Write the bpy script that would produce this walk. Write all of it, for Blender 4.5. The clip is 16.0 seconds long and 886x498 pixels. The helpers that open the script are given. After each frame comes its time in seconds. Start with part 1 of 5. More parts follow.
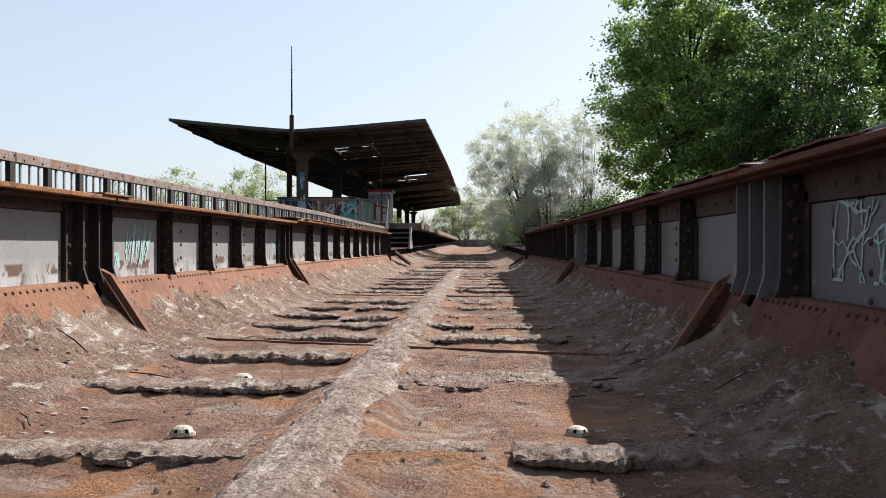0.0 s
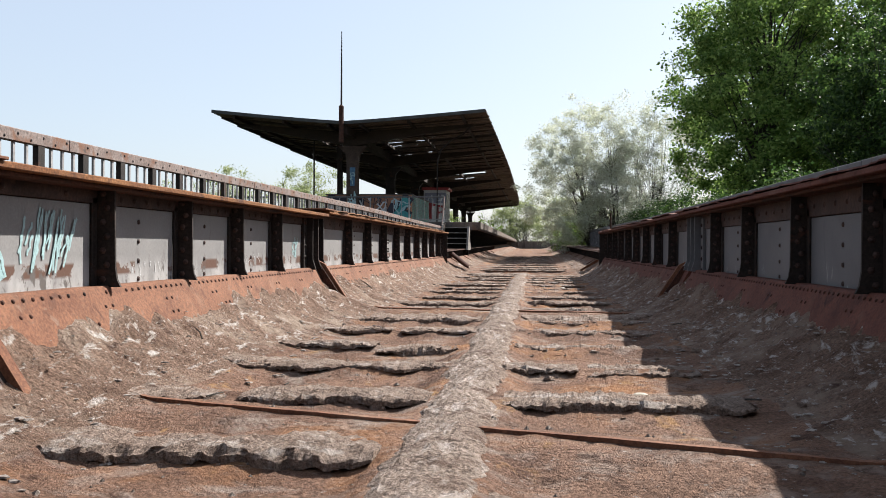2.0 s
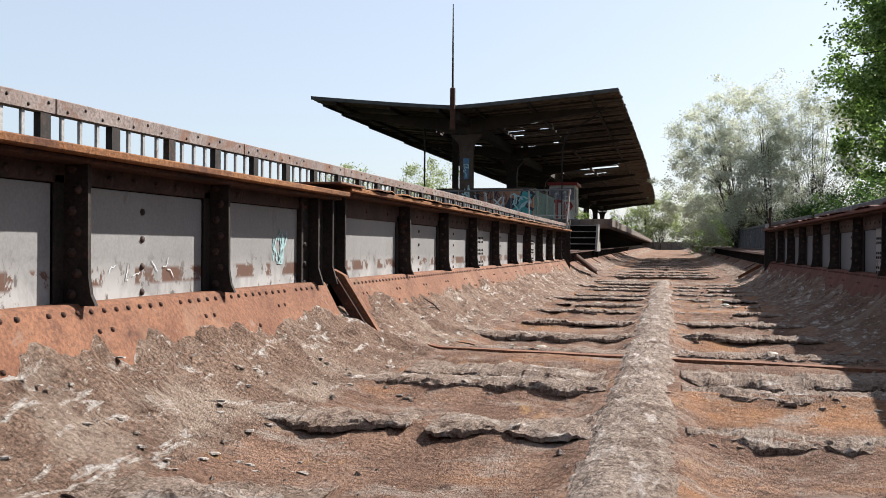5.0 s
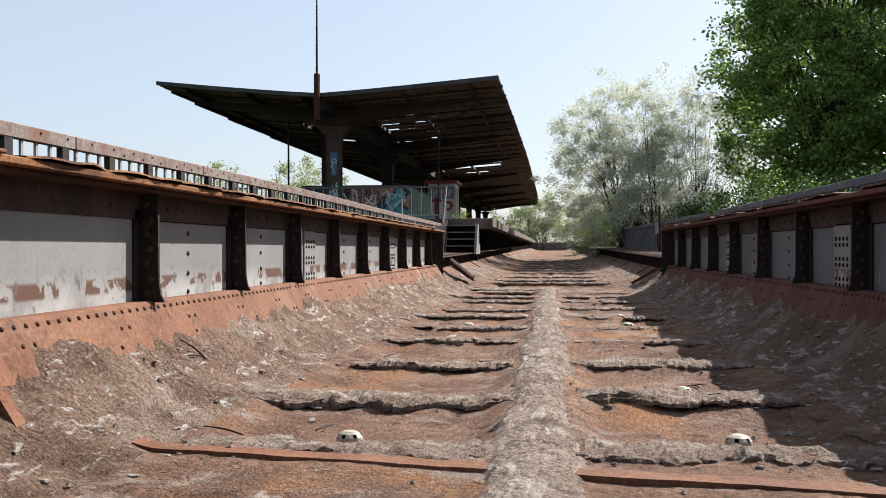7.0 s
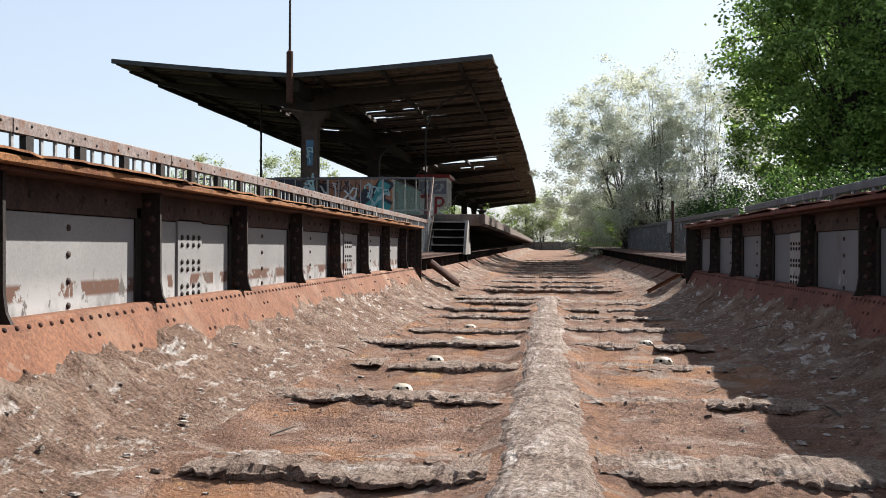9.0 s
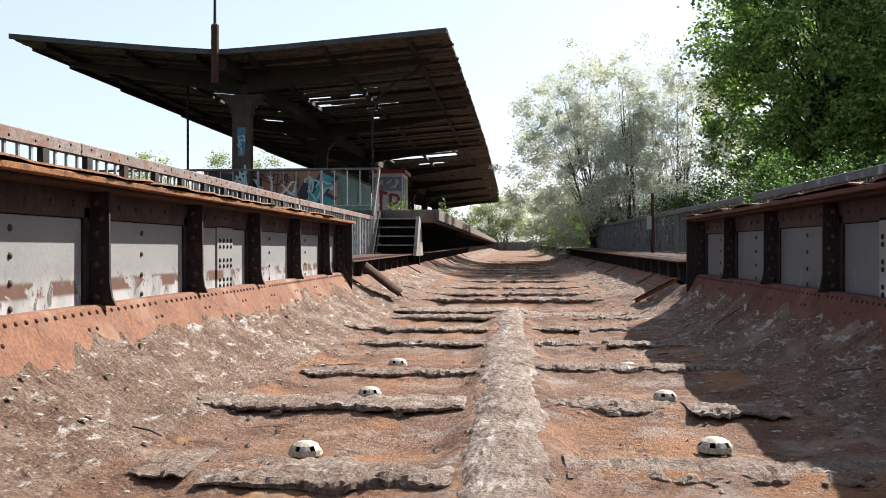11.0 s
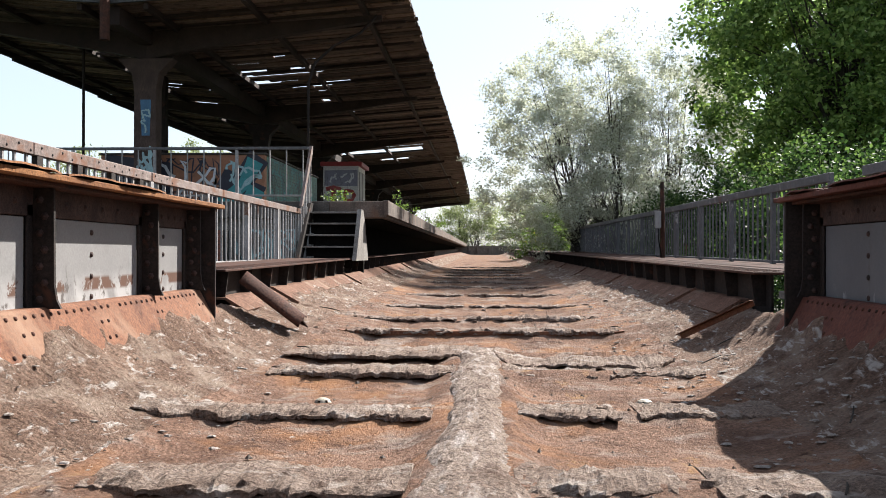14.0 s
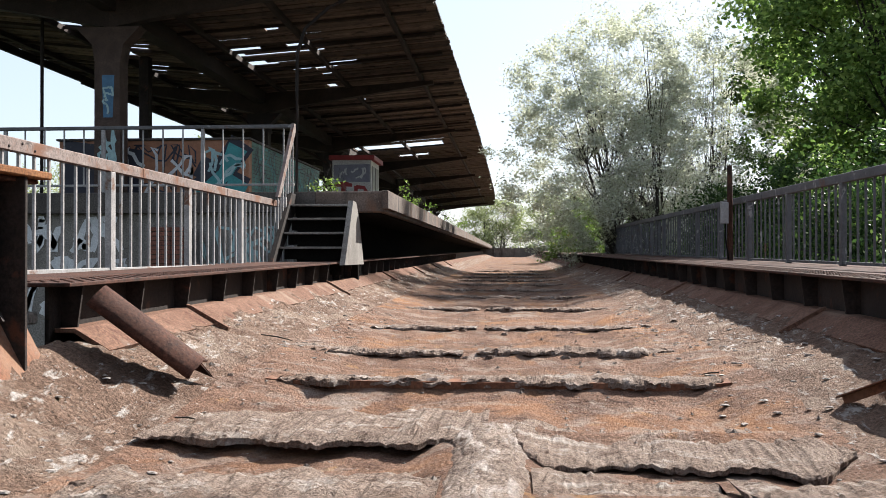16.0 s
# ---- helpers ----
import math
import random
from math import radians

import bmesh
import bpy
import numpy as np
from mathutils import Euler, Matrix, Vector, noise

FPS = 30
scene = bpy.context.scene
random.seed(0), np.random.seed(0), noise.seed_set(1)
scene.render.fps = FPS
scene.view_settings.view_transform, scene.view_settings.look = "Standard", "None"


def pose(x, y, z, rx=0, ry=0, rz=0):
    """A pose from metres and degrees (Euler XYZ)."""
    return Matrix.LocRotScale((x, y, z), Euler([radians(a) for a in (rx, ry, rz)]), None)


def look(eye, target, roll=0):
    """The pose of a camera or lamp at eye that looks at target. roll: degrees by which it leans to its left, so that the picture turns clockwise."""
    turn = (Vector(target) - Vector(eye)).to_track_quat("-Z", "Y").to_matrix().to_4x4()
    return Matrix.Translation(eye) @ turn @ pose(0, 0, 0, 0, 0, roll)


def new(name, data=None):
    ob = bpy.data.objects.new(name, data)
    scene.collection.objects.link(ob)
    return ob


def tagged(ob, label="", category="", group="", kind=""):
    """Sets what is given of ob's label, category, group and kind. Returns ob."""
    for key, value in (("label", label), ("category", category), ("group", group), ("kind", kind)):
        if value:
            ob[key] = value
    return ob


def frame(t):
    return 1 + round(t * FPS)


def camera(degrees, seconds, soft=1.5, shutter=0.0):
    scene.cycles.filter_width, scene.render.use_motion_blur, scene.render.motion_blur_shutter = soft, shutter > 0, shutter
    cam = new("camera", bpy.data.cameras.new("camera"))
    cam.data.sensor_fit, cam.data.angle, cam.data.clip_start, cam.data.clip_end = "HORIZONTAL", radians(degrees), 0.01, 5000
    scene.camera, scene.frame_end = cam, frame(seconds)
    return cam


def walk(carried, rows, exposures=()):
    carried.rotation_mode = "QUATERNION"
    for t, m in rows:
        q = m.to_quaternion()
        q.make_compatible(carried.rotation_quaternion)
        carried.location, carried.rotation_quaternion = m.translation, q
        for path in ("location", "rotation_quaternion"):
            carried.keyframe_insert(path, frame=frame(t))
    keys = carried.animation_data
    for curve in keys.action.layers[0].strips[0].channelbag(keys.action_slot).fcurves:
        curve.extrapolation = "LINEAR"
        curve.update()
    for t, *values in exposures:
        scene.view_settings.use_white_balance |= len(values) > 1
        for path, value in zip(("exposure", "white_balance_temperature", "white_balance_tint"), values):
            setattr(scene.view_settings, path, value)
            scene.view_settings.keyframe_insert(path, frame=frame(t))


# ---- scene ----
cam = camera(51.0, 16.0, soft=0.9)
PATH = [
    (0, (0.749, -34.05, 0.88), (0.674, -32.051, 0.874), 0.0),
    (0.5, (0.638, -33.138, 0.868), (0.529, -31.141, 0.862), 0.0),
    (1, (0.524, -32.156, 0.898), (0.394, -30.16, 0.893), 0.1),
    (1.5, (0.481, -31.298, 0.868), (0.334, -29.304, 0.864), 0.1),
    (2, (0.395, -30.435, 0.864), (0.2, -28.444, 0.861), 0.3),
    (2.5, (0.27, -29.59, 0.824), (-0.003, -27.609, 0.82), 0.3),
    (3, (0.198, -28.665, 0.842), (-0.179, -26.701, 0.837), 0.3),
    (3.5, (0.172, -27.829, 0.857), (-0.248, -25.874, 0.853), 0.2),
    (3.7, (0.154, -27.52, 0.855), (-0.278, -25.567, 0.851), 0.3),
    (5.8, (0.162, -23.712, 0.893), (-0.317, -21.77, 0.891), 0.3),
    (6, (0.181, -23.375, 0.904), (-0.211, -21.413, 0.903), 0.0),
    (6.5, (0.119, -22.453, 0.904), (-0.132, -20.469, 0.906), 0.0),
    (7, (0.079, -21.563, 0.925), (-0.154, -19.576, 0.926), -0.1),
    (7.5, (0.101, -20.773, 0.943), (-0.143, -18.788, 0.941), -0.3),
    (8, (0.084, -19.851, 0.934), (-0.16, -17.866, 0.934), -0.1),
    (10.3, (-0.02, -15.603, 0.964), (-0.223, -13.613, 0.961), 0.4),
    (10.5, (0.012, -15.243, 0.959), (-0.179, -13.252, 0.958), 0.1),
    (11, (0.032, -14.256, 0.929), (-0.119, -12.262, 0.93), -0.1),
    (11.5, (0.027, -13.406, 0.932), (-0.098, -11.41, 0.935), -0.1),
    (12, (0.063, -12.39, 0.929), (-0.044, -10.393, 0.934), 0.1),
    (12.5, (0.07, -11.46, 0.922), (-0.025, -9.462, 0.928), 0.0),
    (13, (0.022, -10.517, 0.908), (-0.062, -8.519, 0.915), 0.1),
    (13.5, (0.021, -9.621, 0.912), (-0.063, -7.623, 0.92), 0.1),
    (14, (0.048, -8.655, 0.91), (-0.042, -6.657, 0.92), 0.1),
    (14.5, (0.052, -7.766, 0.923), (-0.043, -5.768, 0.932), 0.2),
    (15, (0.1, -6.784, 0.912), (-0.018, -4.788, 0.922), 0.1),
    (15.5, (0.107, -5.887, 0.928), (-0.04, -3.893, 0.94), 0.1),
    (16, (0.107, -4.914, 0.91), (-0.04, -2.92, 0.925), 0.0),
]
walk(cam, [(t, look(e, g, r)) for t, e, g, r in PATH], [(0, 1.34), (2.5, 1.40), (3.7, 1.42), (6.5, 1.30), (8, 1.36), (11, 1.62), (12.5, 1.70), (14, 1.66), (16, 1.63)])

# ---- light ----
SUN_AZ, SUN_EL = math.atan2(1.07, 1.30), radians(40)   # clockwise from +y
world = bpy.data.worlds.new("sky")
scene.world = world
world.use_nodes = True
wn = world.node_tree.nodes
sky = wn.new("ShaderNodeTexSky")
sky.sky_type = "NISHITA"
sky.sun_disc = False
sky.sun_elevation, sky.sun_rotation = SUN_EL, SUN_AZ
sky.air_density, sky.dust_density, sky.ozone_density = 1.0, 1.6, 1.2
wn["Background"].inputs["Strength"].default_value = 0.062
haze = wn.new("ShaderNodeMix")
haze.data_type = "RGBA"
haze.inputs[0].default_value = 0.55
haze.inputs[7].default_value = (4.9, 5.5, 6.4, 1)
world.node_tree.links.new(sky.outputs[0], haze.inputs[6])
world.node_tree.links.new(haze.outputs[2], wn["Background"].inputs["Color"])
sun = new("sun", bpy.data.lights.new("sun", "SUN"))
sun.data.energy, sun.data.angle, sun.data.color = 5.0, radians(0.55), (1.0, 0.96, 0.9)
sun_dir = Vector((math.sin(SUN_AZ) * math.cos(SUN_EL), math.cos(SUN_AZ) * math.cos(SUN_EL), math.sin(SUN_EL)))
sun.matrix_world = look(sun_dir * 60, (0, 0, 0))


# ---- materials ----
def ramp(nt, stops):
    n = nt.nodes.new("ShaderNodeValToRGB")
    cr = n.color_ramp
    while len(cr.elements) < len(stops):
        cr.elements.new(0.5)
    for e, (p, c) in zip(cr.elements, stops):
        e.position = p
        e.color = (*c, 1) if len(c) == 3 else (c[0], c[0], c[0], 1)
    return n


def noise_node(nt, vec, scale, detail=6.0, rough=0.6, distort=0.0, stretch=None):
    n = nt.nodes.new("ShaderNodeTexNoise")
    n.inputs["Scale"].default_value, n.inputs["Detail"].default_value = scale, detail
    n.inputs["Roughness"].default_value, n.inputs["Distortion"].default_value = rough, distort
    if stretch:
        mp = nt.nodes.new("ShaderNodeMapping")
        mp.inputs["Scale"].default_value = stretch
        nt.links.new(vec, mp.inputs["Vector"])
        vec = mp.outputs[0]
    nt.links.new(vec, n.inputs["Vector"])
    return n


def mixc(nt, fac, a, b):
    n = nt.nodes.new("ShaderNodeMix")
    n.data_type = "RGBA"
    for sock, v in ((n.inputs[0], fac), (n.inputs[6], a), (n.inputs[7], b)):
        if isinstance(v, (float, int)):
            sock.default_value = v
        elif isinstance(v, tuple):
            sock.default_value = (*v, 1)
        else:
            nt.links.new(v, sock)
    return n.outputs[2]


def surface(name, dark, light, scale=3.0, fine=40.0, rough=0.85, metal=0.0, bump=0.3, layers=(), stretch=None, vary=0.0, bump_scale=None, spec=0.3, grain=1.0):
    """Two mottled base colours, fine grain, then layers of (colour, scale, low, high, stretch) over them."""
    dark, light = (tuple(v * 0.55 for v in c) for c in (dark, light))
    layers = [(tuple(v * 0.55 for v in c), *rest) for c, *rest in layers]
    m = bpy.data.materials.new(name)
    m.use_nodes = True
    nt = m.node_tree
    bsdf = nt.nodes["Principled BSDF"]
    tc = nt.nodes.new("ShaderNodeTexCoord")
    vec = tc.outputs["Object"]
    big = noise_node(nt, vec, scale, 8, 0.62, 0.3, stretch)
    r = ramp(nt, [(0.3, dark), (0.7, light)])
    nt.links.new(big.outputs["Fac"], r.inputs["Fac"])
    col = r.outputs["Color"]
    small = noise_node(nt, vec, fine, 5, 0.7)
    lo, hi = 1 - 0.48 * grain, 1 + 0.42 * grain
    rs = ramp(nt, [(0.36, (lo, lo, lo)), (0.64, (hi, hi, hi))])
    nt.links.new(small.outputs["Fac"], rs.inputs["Fac"])
    mul = nt.nodes.new("ShaderNodeMix")
    mul.data_type, mul.blend_type = "RGBA", "MULTIPLY"
    mul.inputs[0].default_value = 1.0
    nt.links.new(col, mul.inputs[6])
    nt.links.new(rs.outputs["Color"], mul.inputs[7])
    col = mul.outputs[2]
    for k, (c, s, lo, hi, st, *zone) in enumerate(layers):
        n = noise_node(nt, vec, s, 7, 0.65, 0.6, st)
        n.noise_dimensions = "4D"
        n.inputs["W"].default_value = 3.7 * (k + 1)
        rr = ramp(nt, [(lo, (0.0,)), (hi, (1.0,))])
        nt.links.new(n.outputs["Fac"], rr.inputs["Fac"])
        fac = rr.outputs["Color"]
        if zone:
            sep = nt.nodes.new("ShaderNodeSeparateXYZ")
            nt.links.new(vec, sep.inputs[0])
            zr = nt.nodes.new("ShaderNodeMapRange")
            zr.inputs["From Min"].default_value, zr.inputs["From Max"].default_value = zone[0][1], zone[0][0]
            nt.links.new(sep.outputs["Z"], zr.inputs["Value"])
            mm = nt.nodes.new("ShaderNodeMath")
            mm.operation = "MULTIPLY"
            nt.links.new(fac, mm.inputs[0])
            nt.links.new(zr.outputs[0], mm.inputs[1])
            fac = mm.outputs[0]
            if len(zone[0]) > 2:
                zl = nt.nodes.new("ShaderNodeMapRange")
                zl.inputs["From Min"].default_value, zl.inputs["From Max"].default_value = zone[0][2], zone[0][2] + 0.02
                nt.links.new(sep.outputs["Z"], zl.inputs["Value"])
                ml = nt.nodes.new("ShaderNodeMath")
                ml.operation = "MULTIPLY"
                nt.links.new(fac, ml.inputs[0])
                nt.links.new(zl.outputs[0], ml.inputs[1])
                fac = ml.outputs[0]
        col = mixc(nt, fac, col, c)
    if vary:
        oi = nt.nodes.new("ShaderNodeObjectInfo")
        hsv = nt.nodes.new("ShaderNodeHueSaturation")
        mr = nt.nodes.new("ShaderNodeMapRange")
        mr.inputs["To Min"].default_value, mr.inputs["To Max"].default_value = 1 - vary, 1 + vary
        nt.links.new(oi.outputs["Random"], mr.inputs["Value"])
        nt.links.new(mr.outputs[0], hsv.inputs["Value"])
        nt.links.new(col, hsv.inputs["Color"])
        col = hsv.outputs["Color"]
    nt.links.new(col, bsdf.inputs["Base Color"])
    bsdf.inputs["Metallic"].default_value = metal
    bsdf.inputs["Specular IOR Level"].default_value = spec
    rv = nt.nodes.new("ShaderNodeMapRange")
    rv.inputs["To Min"].default_value, rv.inputs["To Max"].default_value = max(0.05, rough - 0.12), min(1, rough + 0.1)
    nt.links.new(small.outputs["Fac"], rv.inputs["Value"])
    nt.links.new(rv.outputs[0], bsdf.inputs["Roughness"])
    if bump:
        hb = noise_node(nt, vec, bump_scale or fine * 0.6, 8, 0.7, 0.2)
        b = nt.nodes.new("ShaderNodeBump")
        b.inputs["Strength"].default_value, b.inputs["Distance"].default_value = min(1.0, bump), 0.02 * max(1.0, bump * 1.6)
        nt.links.new(hb.outputs["Fac"], b.inputs["Height"])
        nt.links.new(b.outputs[0], bsdf.inputs["Normal"])
    return m


def leaf_surface(name, a, b, c):
    m = bpy.data.materials.new(name)
    m.use_nodes = True
    nt = m.node_tree
    bsdf = nt.nodes["Principled BSDF"]
    g = nt.nodes.new("ShaderNodeNewGeometry")
    r = ramp(nt, [(p, tuple(v * 0.82 for v in q)) for p, q in ((0.0, a), (0.55, b), (1.0, c))])
    nt.links.new(g.outputs["Random Per Island"], r.inputs["Fac"])
    nt.links.new(r.outputs["Color"], bsdf.inputs["Base Color"])
    bsdf.inputs["Roughness"].default_value = 0.55
    bsdf.inputs["Specular IOR Level"].default_value = 0.35
    tr = nt.nodes.new("ShaderNodeBsdfTranslucent")
    nt.links.new(r.outputs["Color"], tr.inputs["Color"])
    mx = nt.nodes.new("ShaderNodeMixShader")
    mx.inputs[0].default_value = 0.52
    nt.links.new(bsdf.outputs[0], mx.inputs[1])
    nt.links.new(tr.outputs[0], mx.inputs[2])
    nt.links.new(mx.outputs[0], nt.nodes["Material Output"].inputs["Surface"])
    return m


FLOOR = surface("trough_dirt", (0.155, 0.085, 0.06), (0.39, 0.235, 0.165), 2.0, 55, 0.97, 0, 1.3, bump_scale=24, spec=0.1, grain=0.8, layers=(
    ((0.44, 0.215, 0.105), 0.8, 0.52, 0.66, None), ((0.46, 0.26, 0.12), 3.1, 0.60, 0.68, (1, 0.6, 1)), ((0.42, 0.335, 0.285), 2.6, 0.52, 0.68, (1.0, 1.4, 1.0)),
    ((0.10, 0.056, 0.04), 7.0, 0.56, 0.68, None), ((0.54, 0.47, 0.42), 26.0, 0.62, 0.69, None)))
SLOPE = surface("slope_dirt", (0.165, 0.098, 0.07), (0.36, 0.24, 0.178), 3.0, 50, 0.97, 0, 1.6, bump_scale=26, spec=0.1, layers=(
    ((0.42, 0.32, 0.255), 1.6, 0.5, 0.66, (1.4, 0.9, 1.0)), ((0.68, 0.62, 0.57), 4.0, 0.56, 0.64, (3.2, 1.0, 1.0)),
    ((0.10, 0.056, 0.04), 6.0, 0.57, 0.69, None), ((0.66, 0.6, 0.55), 24.0, 0.61, 0.67, (1.5, 0.7, 1.0))))
CRUST = surface("mortar_crust", (0.225, 0.152, 0.115), (0.42, 0.325, 0.27), 5.0, 60, 0.97, 0, 1.1, bump_scale=34, spec=0.1, layers=(
    ((0.60, 0.53, 0.475), 4.5, 0.54, 0.66, (1, 1.8, 1)), ((0.11, 0.066, 0.048), 9.0, 0.57, 0.67, None)))
SPINE = surface("spine_mortar", (0.245, 0.172, 0.135), (0.47, 0.375, 0.315), 2.4, 55, 0.97, 0, 1.1, bump_scale=30, spec=0.1, layers=(
    ((0.68, 0.60, 0.545), 5.0, 0.52, 0.68, (2.6, 0.7, 1.0)), ((0.18, 0.118, 0.09), 4.5, 0.54, 0.66, None)))
PLATE_DIRTY = surface("dirt_crusted_plate", (0.17, 0.085, 0.058), (0.30, 0.175, 0.125), 2.2, 45, 0.92, 0.0, 0.6, spec=0.1, layers=(
    ((0.11, 0.05, 0.036), 5.0, 0.55, 0.68, None), ((0.37, 0.27, 0.21), 1.4, 0.55, 0.7, None)))
EDGE_STONE = surface("dirty_edge_stone", (0.10, 0.072, 0.058), (0.26, 0.20, 0.165), 1.8, 40, 0.92, 0, 0.5, layers=(
    ((0.20, 0.10, 0.06), 1.3, 0.52, 0.66, (1, 1, 0.4)), ((0.055, 0.045, 0.04), 3.0, 0.54, 0.66, (1, 1, 0.3)), ((0.42, 0.38, 0.34), 6.0, 0.62, 0.7, None)))
ANGLE = surface("browned_angle_iron", (0.05, 0.03, 0.026), (0.115, 0.07, 0.058), 3.0, 45, 0.75, 0.0, 0.3, spec=0.2, layers=(
    ((0.03, 0.022, 0.02), 4.0, 0.54, 0.66, None),))
RUST = surface("rusted_plate", (0.185, 0.078, 0.046), (0.32, 0.15, 0.088), 2.5, 45, 0.85, 0.0, 0.35, spec=0.15, grain=0.7, layers=(
    ((0.11, 0.05, 0.034), 6.0, 0.57, 0.69, None), ((0.38, 0.235, 0.16), 1.2, 0.55, 0.72, None), ((0.30, 0.19, 0.14), 9.0, 0.6, 0.68, None)))
# wine-red rust of the right girder, darkened so the colour holds its shade
RUST_WINE_SHADED = surface("shaded_wine_rust", (0.125, 0.046, 0.034), (0.22, 0.085, 0.06), 2.5, 45, 0.85, 0.0, 0.35, spec=0.15, grain=0.7, layers=(
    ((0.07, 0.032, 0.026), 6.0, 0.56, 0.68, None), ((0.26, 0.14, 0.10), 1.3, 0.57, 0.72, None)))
RUST_BRIGHT = surface("orange_rust", (0.19, 0.075, 0.035), (0.40, 0.18, 0.07), 3.0, 50, 0.85, 0.0, 0.6, spec=0.15, layers=(
    ((0.12, 0.05, 0.03), 4.0, 0.52, 0.64, None),), stretch=(3, 0.6, 3))
RUST_DARK = surface("dark_rust", (0.06, 0.026, 0.018), (0.14, 0.06, 0.04), 3.0, 45, 0.85, 0.0, 0.4, spec=0.15, layers=(
    ((0.04, 0.027, 0.023), 4.0, 0.5, 0.66, None),))
STEEL = surface("sooty_steel", (0.018, 0.014, 0.013), (0.05, 0.036, 0.03), 3.0, 45, 0.75, 0.0, 0.3, spec=0.2, layers=(
    ((0.12, 0.048, 0.028), 4.5, 0.58, 0.68, None),))
PAINT = surface("grey_paint", (0.27, 0.26, 0.258), (0.345, 0.335, 0.328), 1.2, 60, 0.6, 0.0, 0.06, grain=0.25, layers=(
    ((0.54, 0.525, 0.515), 2.6, 0.40, 0.56, (1, 1.0, 0.6), (0.62, 0.80)), ((0.15, 0.075, 0.05), 2.3, 0.50, 0.515, (1, 1.2, 1.1), (0.735, 0.755, 0.645)),
    ((0.15, 0.13, 0.12), 11.0, 0.57, 0.62, (1, 1.0, 0.6), (0.72, 0.86)), ((0.20, 0.175, 0.16), 5.0, 0.62, 0.72, (1, 1, 0.4)),))
# right girder's blue-grey paint, base darkened to carry its shaded side
PAINT_BLUE_SHADED = surface("shaded_blue_grey_paint", (0.135, 0.138, 0.148), (0.20, 0.203, 0.215), 1.2, 60, 0.6, 0.0, 0.06, grain=0.25, layers=(
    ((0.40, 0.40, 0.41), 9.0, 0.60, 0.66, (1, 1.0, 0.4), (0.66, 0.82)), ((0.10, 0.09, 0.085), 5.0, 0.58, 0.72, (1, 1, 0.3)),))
RAIL = surface("weathered_rail_paint", (0.20, 0.135, 0.115), (0.34, 0.275, 0.25), 4.0, 50, 0.75, 0.0, 0.2, layers=(
    ((0.22, 0.095, 0.05), 3.0, 0.5, 0.6, None), ((0.06, 0.045, 0.04), 8.0, 0.6, 0.68, None)))
FENCE_GREY = surface("grey_fence_paint", (0.31, 0.30, 0.30), (0.52, 0.50, 0.49), 5.0, 50, 0.6, 0.0, 0.15, grain=0.5, layers=(
    ((0.2, 0.09, 0.05), 4.0, 0.6, 0.68, None),))
FENCE_DARK = surface("dark_fence_paint", (0.09, 0.09, 0.095), (0.19, 0.18, 0.185), 4.0, 50, 0.6, 0.0, 0.15, grain=0.5, layers=(
    ((0.42, 0.40, 0.39), 5.0, 0.585, 0.64, None), ((0.18, 0.08, 0.05), 4.0, 0.6, 0.68, None),))
CONCRETE = surface("old_concrete", (0.22, 0.2, 0.18), (0.36, 0.33, 0.3), 2.0, 40, 0.9, 0, 0.4, layers=(
    ((0.12, 0.1, 0.085), 1.6, 0.52, 0.7, (1, 1, 0.4)), ((0.5, 0.48, 0.45), 6.0, 0.62, 0.7, None)))
CONCRETE_DARK = surface("stained_concrete", (0.07, 0.06, 0.055), (0.16, 0.14, 0.125), 2.0, 40, 0.9, 0, 0.4)
# near-black for small dark parts and for shade painted under the platform
BLACK = surface("near_black", (0.010, 0.009, 0.008), (0.022, 0.02, 0.018), 2.0, 40, 0.98, 0, 0.3, spec=0.02)
WOOD = surface("weathered_boards", (0.12, 0.08, 0.06), (0.33, 0.235, 0.175), 2.0, 40, 0.9, 0, 0.5, stretch=(0.5, 6, 6), vary=0.6, layers=(
    ((0.03, 0.022, 0.018), 3.0, 0.52, 0.66, None), ((0.2, 0.15, 0.12), 5.0, 0.62, 0.72, (0.4, 4, 4))))
TIMBER = surface("dark_timber", (0.03, 0.02, 0.016), (0.07, 0.045, 0.035), 2.0, 40, 0.85, 0, 0.4, vary=0.2)
ROOF = surface("roofing_felt", (0.06, 0.06, 0.06), (0.13, 0.13, 0.13), 1.5, 40, 0.9, 0, 0.3)
BRICK = surface("red_brick", (0.2, 0.07, 0.05), (0.34, 0.14, 0.1), 6.0, 60, 0.9, 0, 0.3, vary=0.25)
CREAM = surface("cream_plastic", (0.5, 0.44, 0.34), (0.62, 0.56, 0.45), 8.0, 60, 0.55, 0, 0.1, layers=(((0.3, 0.2, 0.12), 6.0, 0.6, 0.7, None),))
STONE = surface("rubble", (0.14, 0.10, 0.08), (0.34, 0.29, 0.25), 9.0, 60, 0.95, 0, 0.6)
FLAKE = surface("lime_flakes", (0.26, 0.2, 0.17), (0.6, 0.55, 0.5), 9.0, 60, 0.95, 0, 0.6)
GROUND = surface("grass_and_earth", (0.05, 0.06, 0.025), (0.1, 0.11, 0.05), 0.12, 3, 0.95, 0, 0.4)
BARK = surface("bark", (0.04, 0.033, 0.026), (0.1, 0.085, 0.07), 4.0, 30, 0.95, 0, 0.8, stretch=(3, 3, 0.5))
BARK_PALE = surface("pale_bark", (0.09, 0.085, 0.075), (0.2, 0.19, 0.17), 4.0, 30, 0.95, 0, 0.6, stretch=(3, 3, 0.5))
LEAF = leaf_surface("maple_leaf", (0.03, 0.07, 0.012), (0.085, 0.165, 0.03), (0.25, 0.37, 0.075))
